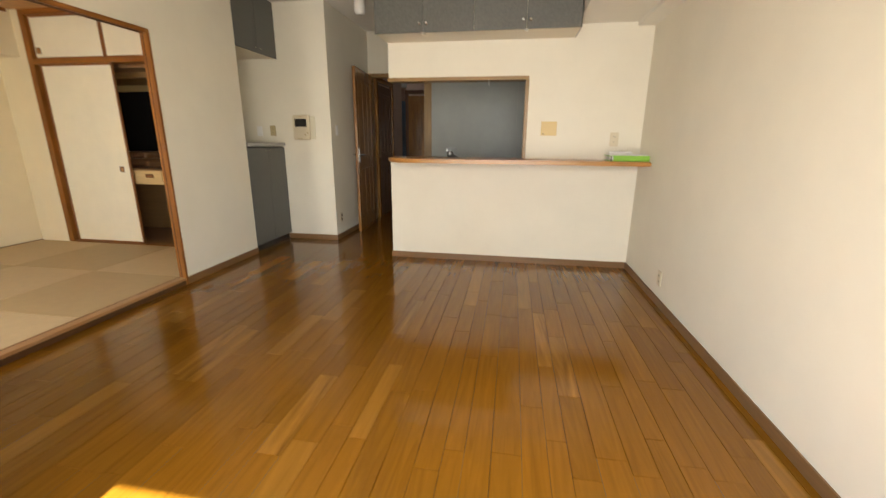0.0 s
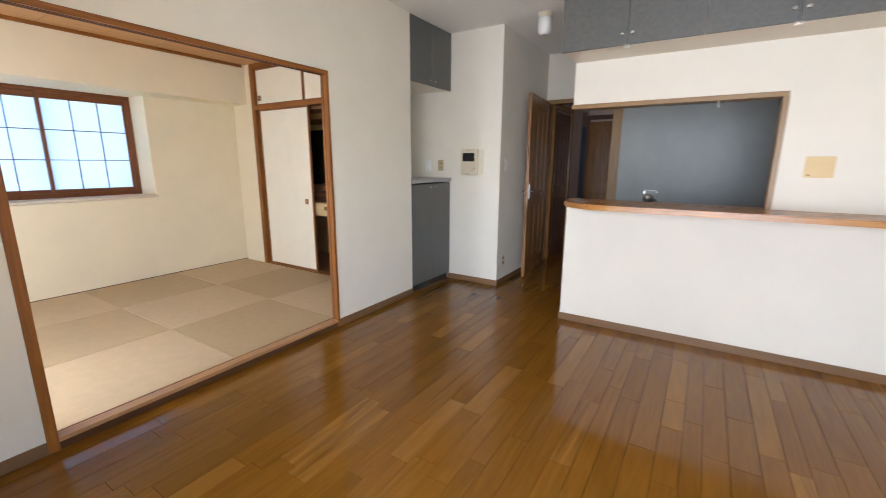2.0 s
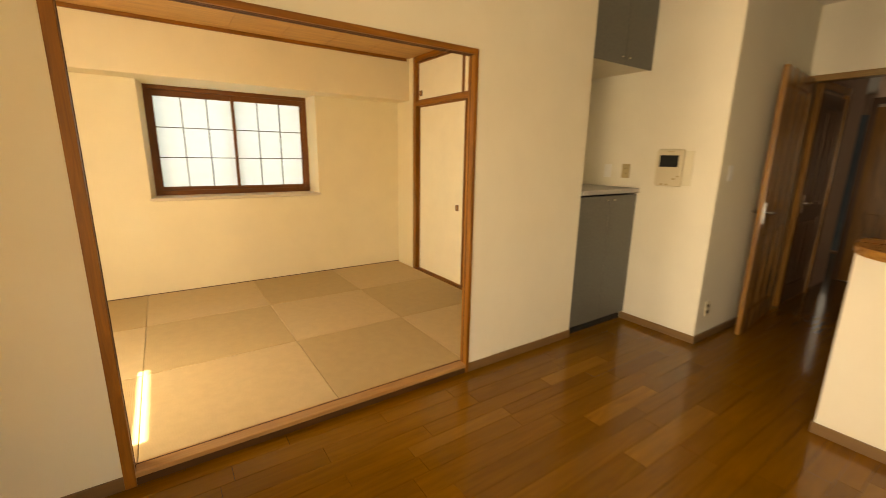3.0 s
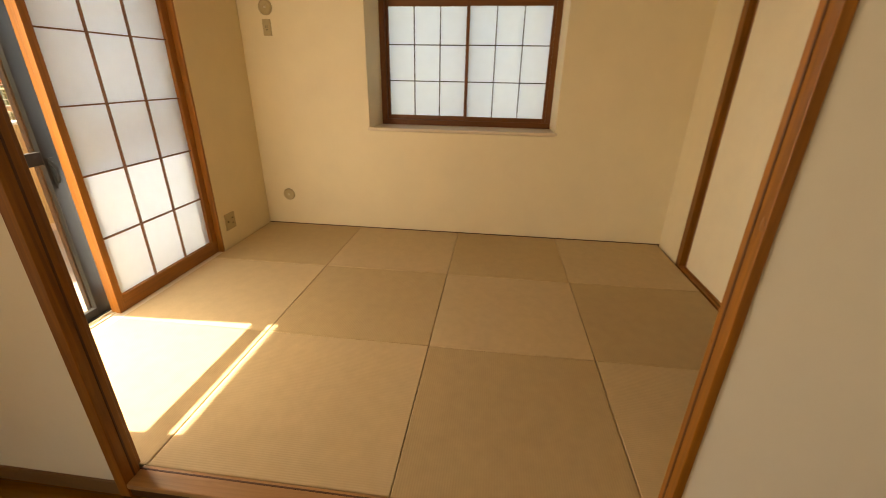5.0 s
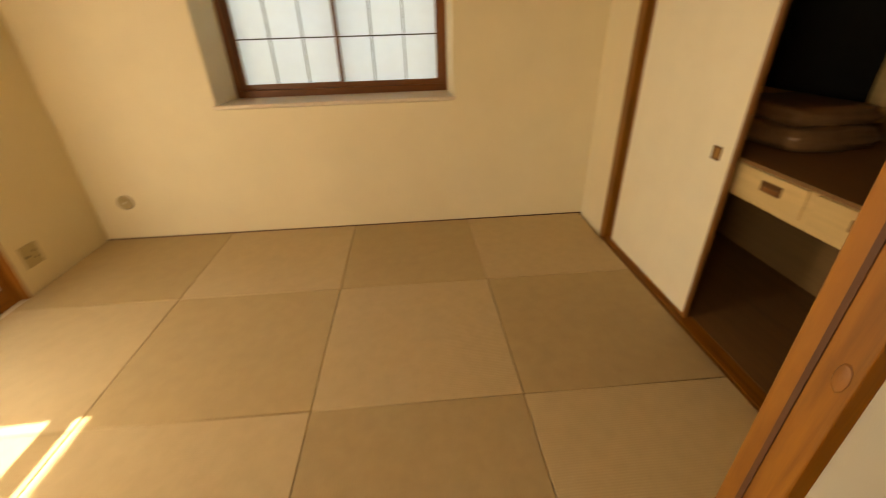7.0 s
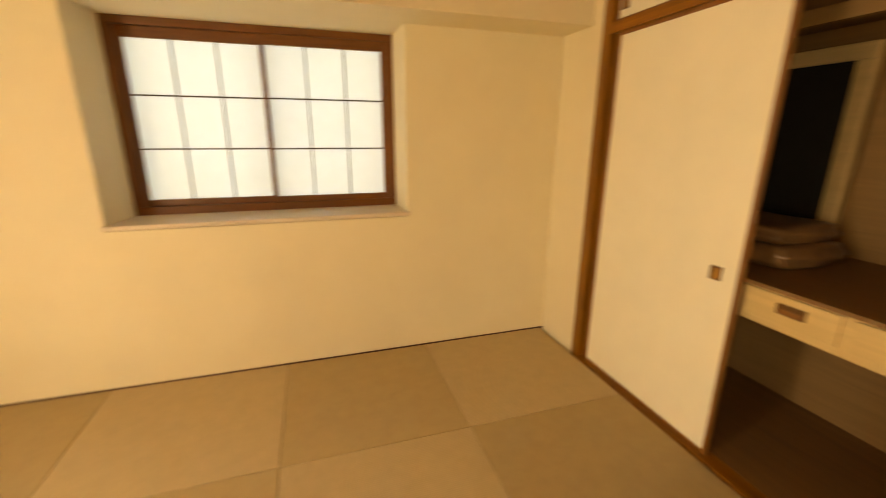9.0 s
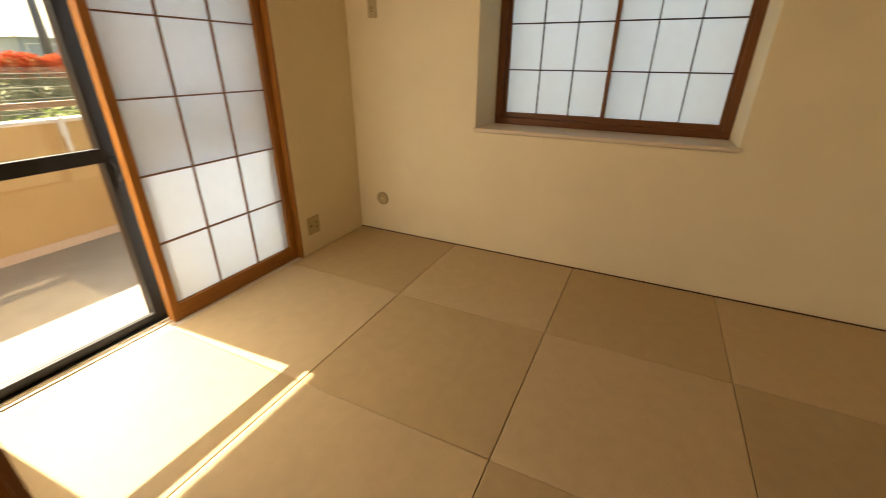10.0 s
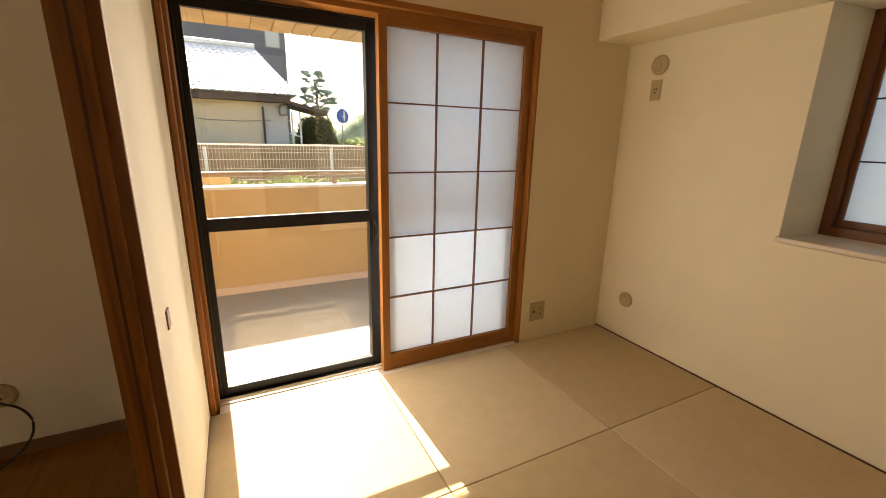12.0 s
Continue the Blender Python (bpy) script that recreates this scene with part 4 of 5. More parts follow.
def wall_plate(name, at, axis, wide, high, mat, label, holes=(), category="outlet", depth=0.008):
    """A plate on a wall; axis is the way that it faces."""
    ob = thing(name, at, label, category)
    turn = {"-y": 0, "y": 180, "x": 90, "-x": -90}[axis]
    ob.rotation_euler = (0, 0, radians(turn))
    bm = bmesh.new()
    box(bm, -wide / 2, -depth, -high / 2, wide / 2, 0, high / 2, bevel=0.002)
    part("cover_plate", bm, mat, ob)
    for kind, x, z, w, h in holes:
        bm = bmesh.new()
        box(bm, x - w / 2, -depth - (0.004 if kind == "switch" else 0.001), z - h / 2, x + w / 2, -depth, z + h / 2)
        part("rocker" if kind == "switch" else "socket_hole", bm, mat if kind == "switch" else SCREEN, ob)
    return ob


SOCK = [("hole", s * 0.006, z, 0.003, 0.012) for z in (-0.022, 0.022) for s in (-1, 1)]
wall_plate("wall_outlet", (2.012, YC, 1.213), "-y", 0.075, 0.125, PLASTIC, "ivory double wall outlet", SOCK)
wall_plate("cover_plate_square", (1.413, YC, 1.308), "-y", 0.145, 0.13, PLATEY, "straw-yellow square blank wall plate", [("hole", -0.05, -0.05, 0.012, 0.008)], "wall plate")
wall_plate("wall_outlet", (XR, 4.574, 0.18), "-x", 0.07, 0.115, PLASTIC, "ivory wall outlet near the floor", SOCK)
wall_plate("light_switch", (-1.955, YI, 1.285), "-y", 0.07, 0.115, WHITEP, "white light switch in the alcove", [("switch", 0, 0, 0.022, 0.05)], "switch")
wall_plate("wall_outlet", (-1.78, YI, 1.29), "-y", 0.072, 0.12, PLASTIC_B, "beige wall plate in the alcove", SOCK)
wall_plate("light_switch", (XI, 6.263, 1.30), "x", 0.07, 0.115, WHITEP, "white light switch on the passage wall", [("switch", 0, 0, 0.03, 0.055)], "switch")
wall_plate("wall_outlet", (XI, 6.26, 0.235), "x", 0.07, 0.12, PLASTIC, "ivory double wall outlet near the floor", [("hole", 0, -0.025, 0.03, 0.028), ("hole", 0, 0.025, 0.03, 0.028)])
wall_plate("wall_outlet", (-3.76, TY0, 0.24), "y", 0.125, 0.135, PLASTIC_B, "beige aerial and power outlet near the floor", [("hole", -0.03, 0.0, 0.014, 0.014), ("hole", 0.022, 0.02, 0.004, 0.014), ("hole", 0.032, 0.02, 0.004, 0.014), ("hole", 0.027, -0.022, 0.01, 0.01)])
wall_plate("wall_outlet", (TX0, 1.838, 1.715), "x", 0.07, 0.12, PLASTIC_B, "beige wall outlet for an air conditioner", [("hole", -0.007, 0.005, 0.004, 0.014), ("hole", 0.007, 0.005, 0.004, 0.014), ("hole", 0, -0.016, 0.008, 0.008)])


def round_cap(at, axis, radius, label):
    ob = thing("round_wall_cap", at, label, "wall cap")
    turn = {"x": pose(0, 0, 0, 0, 90, 0), "y": pose(0, 0, 0, -90, 0, 0)}[axis]
    bm = bmesh.new()
    lathe(bm, [(radius, 0), (radius, 0.006), (radius * 0.93, 0.012), (radius * 0.72, 0.013), (radius * 0.68, 0.010), (radius * 0.2, 0.010)], turn, 28)
    part("cap", bm, PLASTIC_B, ob)
    bm = bmesh.new()
    lathe(bm, [(radius * 0.16, 0.010), (radius * 0.16, 0.014), (radius * 0.1, 0.016)], turn, 12)
    part("screw", bm, PLASTIC, ob)
    return ob


round_cap((TX0, 1.843, 1.86), "x", 0.058, "beige round pipe cap high on the wall")
round_cap((TX0, 1.838, 0.318), "x", 0.055, "beige round pipe cap low on the wall")
round_cap((-0.96, YS, 0.275), "y", 0.055, "beige round cable outlet on the wall")
bm = bmesh.new()
cx, cy = -0.96, YS + 0.014
knots = [Vector(p) for p in ((cx, cy, 0.27), (cx - 0.01, cy + 0.035, 0.265), (cx - 0.07, cy + 0.05, 0.235), (cx - 0.105, cy + 0.06, 0.175), (cx - 0.095, cy + 0.07, 0.10), (cx - 0.04, cy + 0.08, 0.03), (cx + 0.06, cy + 0.09, FZ + 0.006), (cx + 0.25, cy + 0.1, FZ + 0.006), (cx + 0.6, cy + 0.09, FZ + 0.006))]
line = []
for k in range(len(knots) - 1):
    p0, p1, p2, p3 = knots[max(k - 1, 0)], knots[k], knots[k + 1], knots[min(k + 2, len(knots) - 1)]
    for u in (0.0, 0.25, 0.5, 0.75):
        line.append(0.5 * (2 * p1 + (p2 - p0) * u + (2 * p0 - 5 * p1 + 4 * p2 - p3) * u * u + (3 * p1 - p0 - 3 * p2 + p3) * u ** 3))
tube(bm, [(p.x, p.y, max(p.z, FZ + 0.006)) for p in line] + [tuple(knots[-1])], 0.005, 8)
tagged(part("cable", bm, RUBBER), "black cable hanging from the wall outlet to the floor", "cable")

lm = thing("ceiling_lamp", (-0.6, 6.03, ZC - 0.15), "small opal glass cylinder lamp on the ceiling", "ceiling lamp")
bm = bmesh.new()
lathe(bm, [(0.062, 0.11), (0.066, 0.12), (0.066, 0.15)], None, 24)
part("base", bm, PLASTIC, lm)
bm = bmesh.new()
lathe(bm, [(0.03, -0.035), (0.05, -0.025), (0.06, 0.0), (0.06, 0.11)], None, 24)
part("shade", bm, OPAL, lm, "opal white glass")

bk = thing("green_folder", (2.08, 5.28, 1.03), "lime green folder lying on the wooden counter", "folder")
bm = bmesh.new()
box(bm, -0.165, -0.10, 0.0, 0.165, 0.11, 0.006, bevel=0.002)
box(bm, -0.165, -0.10, 0.040, 0.165, 0.11, 0.046, bevel=0.002)
box(bm, -0.13, -0.104, 0.0, 0.165, -0.098, 0.046, bevel=0.001)
part("cover", bm, GREEN, bk)
bm = bmesh.new()
for k in range(5):
    box(bm, -0.158 + 0.002 * (k % 2), -0.096, 0.007 + 0.0066 * k, 0.158, 0.106, 0.0128 + 0.0066 * k)
part("pages", bm, PAGES, bk)
bm = bmesh.new()
tube(bm, [(-0.15, -0.100, 0.006), (-0.15, -0.112, 0.014), (-0.15, -0.112, 0.032), (-0.15, -0.100, 0.04)], 0.006, 8)
part("clasp", bm, RUBBER, bk, "black clasp")
tagged(boxes("paper_sheet", PAGES, [(1.925, 5.195, 1.076, 2.235, 5.38, 1.084), (1.94, 5.21, 1.0842, 2.22, 5.37, 1.089)], bevel=0.001), "white paper lying on the green folder", "paper")
bm = bmesh.new()
lathe(bm, [(0.055, 0), (0.07, 0.008), (0.07, 0.018), (0.05, 0.022)], pose(2.03, 5.29, 1.089) @ Matrix.Diagonal((1.4, 0.8, 1, 1)), 24)
tagged(part("remote_dish", bm, WHITEP), "flat pale plastic part lying on the papers", "plastic part")

# ---------------------------------------------------------------- balcony
structure("balcony_floor", CONCRETE, [(-5.0, -0.75, -0.25, 3.0, 1.3, -0.12)], "grey balcony floor", "floor")
structure("balcony_curb", CORRW, [(-5.0, -0.6, -0.12, 3.0, -0.585, -0.05)], "pale strip at the foot of the parapet", "trim")
structure("balcony_parapet", BALC, [(-5.0, -0.75, -0.12, 3.0, -0.6, 0.90), (-5.0, -0.6, -0.12, -4.85, 1.3, 0.90)], "ochre rendered balcony parapet", "parapet")
structure("balcony_coping", COPING, [(-5.0, -0.77, 0.90, 3.0, -0.585, 0.925)], "white coping on the parapet", "coping", 0.004)
rl = thing("balcony_rail", (-2.0, -0.68, 0.925), "beige aluminium handrail on short posts", "handrail")
lbox("top_rail", RAILM, rl, [(-5.0, -0.71, 1.010, 3.0, -0.65, 1.058)], bevel=0.006)
for k in range(6):
    x = -4.9 + 1.42 * k + 0.60
    lbox("post", RAILM, rl, [(x - 0.028, -0.70, 0.925, x + 0.028, -0.66, 1.010)], bevel=0.002)
br = thing("laundry_bracket", (-3.34, -0.6, 0.86), "white plastic laundry-pole bracket on the parapet", "bracket")
lbox("plate", WHITEP, br, [(-3.365, -0.6, 0.79, -3.315, -0.585, 0.90)], bevel=0.003)
lbox("arm", WHITEP, br, [(-3.355, -0.585, 0.60, -3.325, -0.57, 0.96)], bevel=0.003)
bm = bmesh.new()
tube(bm, [(-5.0, -0.572, 0.578), (1.0, -0.572, 0.578)], 0.006, 6)
tagged(part("cable", bm, COPING), "thin pale cable along the parapet", "cable")
SOFZ = 2.103
# The deeper second box is unseen, added to cut short the living room's sun.
tl = structure("soffit_slab", EARTH, [(-5.0, 0.31, SOFZ, -0.5, 1.3, 2.4), (-0.5, 0.046, SOFZ, 3.0, 1.3, 2.4)], "overhanging slab edge, with an added deeper step over the living room", "soffit")
tm = bpy.data.meshes.new("soffit_tile")
bm = bmesh.new()
box(bm, 0.003, 0.002, 0, 0.130, 0.158, 0.010)
for k in range(11):
    box(bm, 0.006, 0.006 + 0.0138 * k, -0.003, 0.127, 0.0155 + 0.0138 * k, 0.001)
bm.to_mesh(tm)
bm.free()
tm.materials.append(TILE)
for i in range(28):
    for j in range(3):
        t = new("tile", tm)
        t.parent = tl
        t.location = (-4.4 + 0.133 * i, 0.313 + 0.16 * j, SOFZ - 0.0105)
tagged(boxes("soffit_tile_field", TILE, [(-4.4, 0.80, SOFZ - 0.007, -0.7, 1.3, SOFZ - 0.0005)]), "ochre tiled balcony soffit", "soffit", kind="structure")
structure("outer_wall", BALC, [(-5.0, 1.3, -0.3, -3.6, 1.32, 2.5), (-3.6, 1.30, 2.0, 3.0, 1.32, 2.5), (-1.72, 1.19, -0.3, -0.29, 1.2, 2.5), (-3.6, 1.28, -0.3, 3.0, 1.30, 0.0)], "ochre rendered outer wall", "wall")
# ---------------------------------------------------------------- outdoors
GZ = -0.55
bm = bmesh.new()
bmesh.ops.create_grid(bm, x_segments=40, y_segments=40, size=1.0)
for v in bm.verts:
    v.co.x, v.co.y = v.co.x * 900 - 3, v.co.y * 900
    v.co.z = GZ
tagged(part("ground", bm, GRASS), "dry grassy ground", "ground", kind="structure")
structure("earth_bank", EARTH, [(-5.2, -9.3, GZ, 3.0, -7.2, 1.18)], "brown timbered earth bank behind the fence", "bank", 0.05)


def leaf_cloud(name, mat, blobs, count, size, seed, label, category, kind="", parent=None, squash=1.0):
    """Many small leaf blades scattered in uneven clumps: blobs are (centre, radius)."""
    rnd = random.Random(seed)
    verts, faces = [], []
    weights = [r ** 2 for _, r in blobs]
    for _ in range(count):
        c, r = rnd.choices(blobs, weights)[0]
        d = Vector((rnd.gauss(0, 1), rnd.gauss(0, 1), rnd.gauss(0, 1) * squash)).normalized() * r * (0.55 + 0.5 * rnd.random())
        d.z *= squash
        p = Vector(c) + d
        u = Vector((rnd.gauss(0, 1), rnd.gauss(0, 1), rnd.gauss(0, 1))).normalized()
        w = u.orthogonal().normalized()
        s = size * (0.6 + 0.8 * rnd.random())
        k = len(verts)
        verts += [p - u * s, p + w * s * 0.42, p + u * s, p - w * s * 0.42]
        faces.append((k, k + 1, k + 2, k + 3))
    me = bpy.data.meshes.new(name)
    me.from_pydata([tuple(v) for v in verts], [], faces)
    me.materials.append(mat)
    ob = new(name, me)
    if parent is not None:
        ob.parent = parent
    else:
        tagged(ob, label, category, kind=kind)
    return ob


def fence(name, p0, p1, z0, z1, posts, label):
    """A welded mesh fence from p0 to p1: posts, fine uprights and four doubled cross wires."""
    ob = thing(name, (*p0, z0), label, "fence")
    a, b = Vector((*p0, 0)), Vector((*p1, 0))
    d = (b - a)
    n = d.length
    d.normalize()
    h = z1 - z0
    for s in posts:
        bm = bmesh.new()
        q = d * s
        tube(bm, [(q.x, q.y, -0.3), (q.x, q.y, h - 0.02)], 0.03, 8)
        part("post", bm, FENCE, ob)
    bm = bmesh.new()
    for k in range(int(n / 0.06)):
        q = d * (k * 0.06)
        x, y = q.x, q.y
        e, f = d * 0.003, Vector((-d.y, d.x, 0)) * 0.003
        box(bm, x - 0.0035, y - 0.0035, 0.02, x + 0.0035, y + 0.0035, h + 0.045)
    mesh = part("upright_wires", bm, FENCE, ob)
    mesh["kind"] = "stuff"
    for z in (0.06, 0.28, 0.50, 0.72, 0.90, h - 0.12, h - 0.05):
        if z < h:
            bm = bmesh.new()
            tube(bm, [(0, 0, z), tuple(d * n + Vector((0, 0, z)))], 0.0055, 5)
            part("cross_wire", bm, FENCE, ob)
    return ob


fence("mesh_fence", (1.8, -5.5), (-6.05, -5.5), 0.03, 1.19, [0.9, 3.30, 5.68, 7.85], "cream welded-mesh boundary fence")
fence("mesh_fence", (-6.05, -5.5), (-6.6, -2.6), 0.03, 1.19, [2.9], "cream welded-mesh boundary fence turning the corner")
structure("fence_base", CONCRETE, [(-6.7, -5.58, GZ, 2.0, -5.42, 0.03)], "low concrete base of the fence", "kerb")
rnd = random.Random(4)
leaf_cloud("ground_cover", LEAFL, [((-6 + 0.42 * k, -4.6 + 0.5 * rnd.random(), 0.27 + 0.12 * rnd.random()), 0.42) for k in range(20)], 9000, 0.05, 3, "low pale green garden shrubs below the fence", "shrubs", "stuff", squash=0.8)
leaf_cloud("photinia_hedge", LEAFR, [((-6.3 - 0.4 * k, -10.2 + 0.3 * rnd.random(), 1.12 + 0.16 * rnd.random()), 0.32) for k in range(14)], 10000, 0.05, 5, "hedge with fiery red young leaves", "hedge", "stuff")
leaf_cloud("photinia_hedge_lower", LEAF, [((-6.3 - 0.4 * k, -10.0 + 0.2 * rnd.random(), z), 0.42) for k in range(14) for z in (0.63, 0.2, -0.2)], 16000, 0.06, 6, "green lower part of the red hedge", "hedge", "stuff")

# house with a tiled roof
hs = thing("house", (-1.5, -12.5, GZ), "cream corrugated-sided house with a silvery tiled roof", "house")
lbox("wall", HOUSEW, hs, [(-2.95, -15.0, GZ, 4.0, -11.0, 2.85)])
lbox("wall", HOUSEG, hs, [(-3.69, -14.8, GZ, -2.951, -11.05, 2.75)], "grey corrugated siding")
bm = bmesh.new()
o = Vector(hs.location)
for k in range(88):
    x = 4.0 - k * 0.079
    box(bm, x - o.x, -11.0 - o.y, 0, x - 0.03 - o.x, -10.965 - o.y, 2.82 - GZ)
part("siding_ribs", bm, HOUSEW, hs)["kind"] = "stuff"
lbox("eave_board", BROWNB, hs, [(-3.75, -11.05, 2.74, 4.3, -10.5, 2.93)])
# roof slope from the eave to a ridge, with a slanting verge at the end
bm = bmesh.new()
EX, RX = -3.95, -2.95
sl_v = [bm.verts.new(Vector(p) - o) for p in ((4.3, -10.4, 2.95), (EX, -10.4, 2.95), (RX, -13.0, 4.60), (4.3, -13.0, 4.60), (4.3, -15.6, 2.95), (EX, -15.6, 2.95))]
bm.faces.new(sl_v[:4])
bm.faces.new((sl_v[3], sl_v[2], sl_v[5], sl_v[4]))
bm.faces.new((sl_v[1], sl_v[5], sl_v[2]))
part("roof", bm, ROOFT, hs)
tile_me = bpy.data.meshes.new("roof_tile")
bm = bmesh.new()
prof = [(-0.15, 0.004), (-0.08, 0.0), (-0.03, 0.014), (0.03, 0.026), (0.09, 0.022), (0.15, 0.004)]
ra = [bm.verts.new((x, 0.0, z + 0.007)) for x, z in prof]
rb = [bm.verts.new((x, 0.34, z)) for x, z in prof]
rc = [bm.verts.new((x, 0.0, z - 0.004)) for x, z in prof]
for k in range(5):
    bm.faces.new((ra[k], ra[k + 1], rb[k + 1], rb[k]))
    bm.faces.new((rc[k], rc[k + 1], ra[k + 1], ra[k]))
bm.to_mesh(tile_me)
bm.free()
tile_me.materials.append(ROOFT)
up = Vector((0, -2.6, 1.65)).normalized()
rot = Matrix.Rotation(math.pi, 4, "Z") @ Matrix.Rotation(math.atan2(1.65, 2.6), 4, "X")
for r in range(15):
    edge = EX + (RX - EX) * (r / 15)
    n = int((0.1 - edge) / 0.2)
    for k in range(n):
        t = new("roof_tile", tile_me)
        t.parent = hs
        base = Vector((edge + 0.12 + 0.2 * k, -10.4, 2.965)) + up * (0.2035 * r) - o
        t.matrix_local = Matrix.Translation(base) @ rot @ Matrix.Diagonal((0.667, 0.667, 0.667, 1))
lbox("ridge", ROOFT, hs, [(RX - 0.05, -13.1, 4.6, 4.3, -12.9, 4.74)], bevel=0.03)
lbox("downpipe", BROWNB, hs, [(-2.99, -10.99, GZ, -2.93, -10.93, 2.6)])
# porch roof and rack
bm = bmesh.new()
box(bm, -0.65, -0.8, -0.06, 0.65, 0.8, 0.06, bevel=0.01, m=Matrix.Translation(Vector((-4.25, -11.4, 2.62)) - o) @ pose(0, 0, 0, 0, -13, 0))
part("porch_roof", bm, BROWNB, hs)
bm = bmesh.new()
lathe(bm, [(0.11, -0.16), (0.13, -0.1), (0.13, 0.12), (0.09, 0.16)], Matrix.Translation(Vector((-3.55, -10.88, 2.52)) - o), 14)
part("meter", bm, STEEL, hs, "grey round meter under the eave")
bm = bmesh.new()
tube(bm, [Vector((4.0 - 0.9 * k, -10.94, 2.32 + 0.05 * math.sin(k * 1.7) - 0.02 * k)) - o for k in range(9)], 0.012, 5)
part("wire", bm, STEEL, hs)
bm = bmesh.new()
for x in (-4.05, -3.8):
    tube(bm, [Vector((x, -10.9, GZ)) - o, Vector((x, -10.9, 2.5)) - o], 0.03, 6)
for z in (1.3, 1.7, 2.1):
    tube(bm, [Vector((-4.1, -10.9, z)) - o, Vector((-3.7, -10.9, z + 0.12)) - o], 0.025, 6)
part("porch_rack", bm, COPING, hs)
hs.location.z -= 0.33

gb = thing("apartment_building", (2.0, -26, GZ), "tall slate-grey building behind the house", "building")
lbox("wall", BUILDG, gb, [(-5.5, -34, GZ, 9.0, -25, 14.0)])
for z in (6.5, 3.4):
    w = lbox("window", STEEL, gb, [(-5.2, -25.03, z, -4.35, -24.97, z + 0.95)], bevel=0.01)
    lbox("pane", HOUSEG, w, [(-5.13, -24.965, z + 0.06, -4.42, -24.955, z + 0.89)])

# cloud-pruned pine
pt = thing("pine_tree", (-6.7, -22, GZ), "cloud-pruned pine tree with layered crowns", "tree")
o = Vector(pt.location)
bm = bmesh.new()
tube(bm, [(0.0, 0, -0.2), (0.05, 0, 2.0), (-0.05, 0, 3.0), (0.08, 0, 3.9), (0.0, 0, 4.5), (0.3, 0, 5.15)], 0.1, 8, [0.15, 0.11, 0.09, 0.075, 0.06, 0.03])
LAYERS = [(0.2, 5.2, 0.5), (-0.05, 4.75, 0.25), (-0.4, 4.4, 0.4), (-0.55, 3.95, 0.42), (0.5, 4.5, 0.36), (0.55, 4.05, 0.4), (0.4, 3.55, 0.42), (-0.28, 3.5, 0.4)]
for x, z, r in LAYERS:
    tube(bm, [(-0.1, 0, z - 0.35), (x * 0.6, 0, z - 0.15), (x, 0, z - 0.05)], 0.04, 6, [0.05, 0.035, 0.02])
part("trunk", bm, BARK, pt)
leaf_cloud("crown", PINE, [((x + rnd.uniform(-0.95, 0.95) * r, rnd.uniform(-0.6, 0.6) * r, z + rnd.uniform(-0.16, 0.2) * (1.6 if z > 5 else 1.0)), r * rnd.uniform(0.28, 0.48)) for x, z, r in LAYERS for _ in range(16)], 20000, 0.04, 9, "", "", parent=pt, squash=0.55)

leaf_cloud("evergreen_shrub", LEAF, [((-5.0, -14, 0.9), 0.75), ((-5.3, -14.2, 1.45), 0.62), ((-4.85, -14, 1.75), 0.45), ((-5.45, -14, 0.9), 0.62), ((-5.1, -13.8, 0.2), 0.8), ((-5.3, -14, 1.85), 0.45), ((-5.05, -14.1, 1.3), 0.75)], 15000, 0.065, 11, "dark evergreen shrub beside the house", "shrub", "stuff")
rnd = random.Random(21)
# wooded hill far off: a low solid mound under a ragged canopy


def ridge(x):
    """Height of the far wood's skyline along x."""
    h = 2.0 + 0.5 * math.sin(x * 0.5) + 0.35 * math.sin(x * 1.3 + 1)
    h += 3.4 * math.exp(-((x + 21.3) / 3.0) ** 2) + 1.6 * math.exp(-((x + 24.2) / 1.5) ** 2)
    return h + 1.3 * math.exp(-((x + 16.5) / 2.5) ** 2)


bm = bmesh.new()
rows_ = []
for k in range(141):
    x = -75 + 0.6 * k
    rows_.append([bm.verts.new((x, y, max(GZ, z))) for y, z in ((-57.5, GZ), (-58.5, 0.55 * ridge(x)), (-60, ridge(x) - 0.75), (-63, 0.7 * ridge(x)), (-66, GZ))])
for a, b in zip(rows_, rows_[1:]):
    for k in range(4):
        bm.faces.new((a[k], a[k + 1], b[k + 1], b[k])).smooth = True
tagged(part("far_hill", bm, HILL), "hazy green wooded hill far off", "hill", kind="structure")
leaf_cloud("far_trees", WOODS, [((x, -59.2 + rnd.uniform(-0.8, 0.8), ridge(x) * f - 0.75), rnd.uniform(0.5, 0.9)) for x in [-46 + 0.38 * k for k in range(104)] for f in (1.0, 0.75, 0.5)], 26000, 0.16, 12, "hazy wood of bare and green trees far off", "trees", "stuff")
bm = bmesh.new()
for k in range(34):
    x = -5.9 - 0.14 * k + rnd.uniform(-0.04, 0.04)
    tube(bm, [(x, -9.9, GZ), (x + rnd.uniform(-0.1, 0.1), -9.95, 0.5), (x + rnd.uniform(-0.2, 0.2), -10.0, 1.2)], 0.012, 5)
tagged(part("hedge_stems", bm, BARK), "thin dark stems below the red hedge", "stems", kind="stuff")
leaf_cloud("roadside_grass", LEAFL, [((-5 - 0.6 * k, -18 - rnd.random(), 0.9), 0.75) for k in range(18)], 7000, 0.12, 14, "tall yellow-green roadside grass", "grass", "stuff", squash=0.7)

sg = thing("road_sign", (-6.4, -15, GZ - 0.36), "blue round traffic sign on a steel post", "road sign")
bm = bmesh.new()
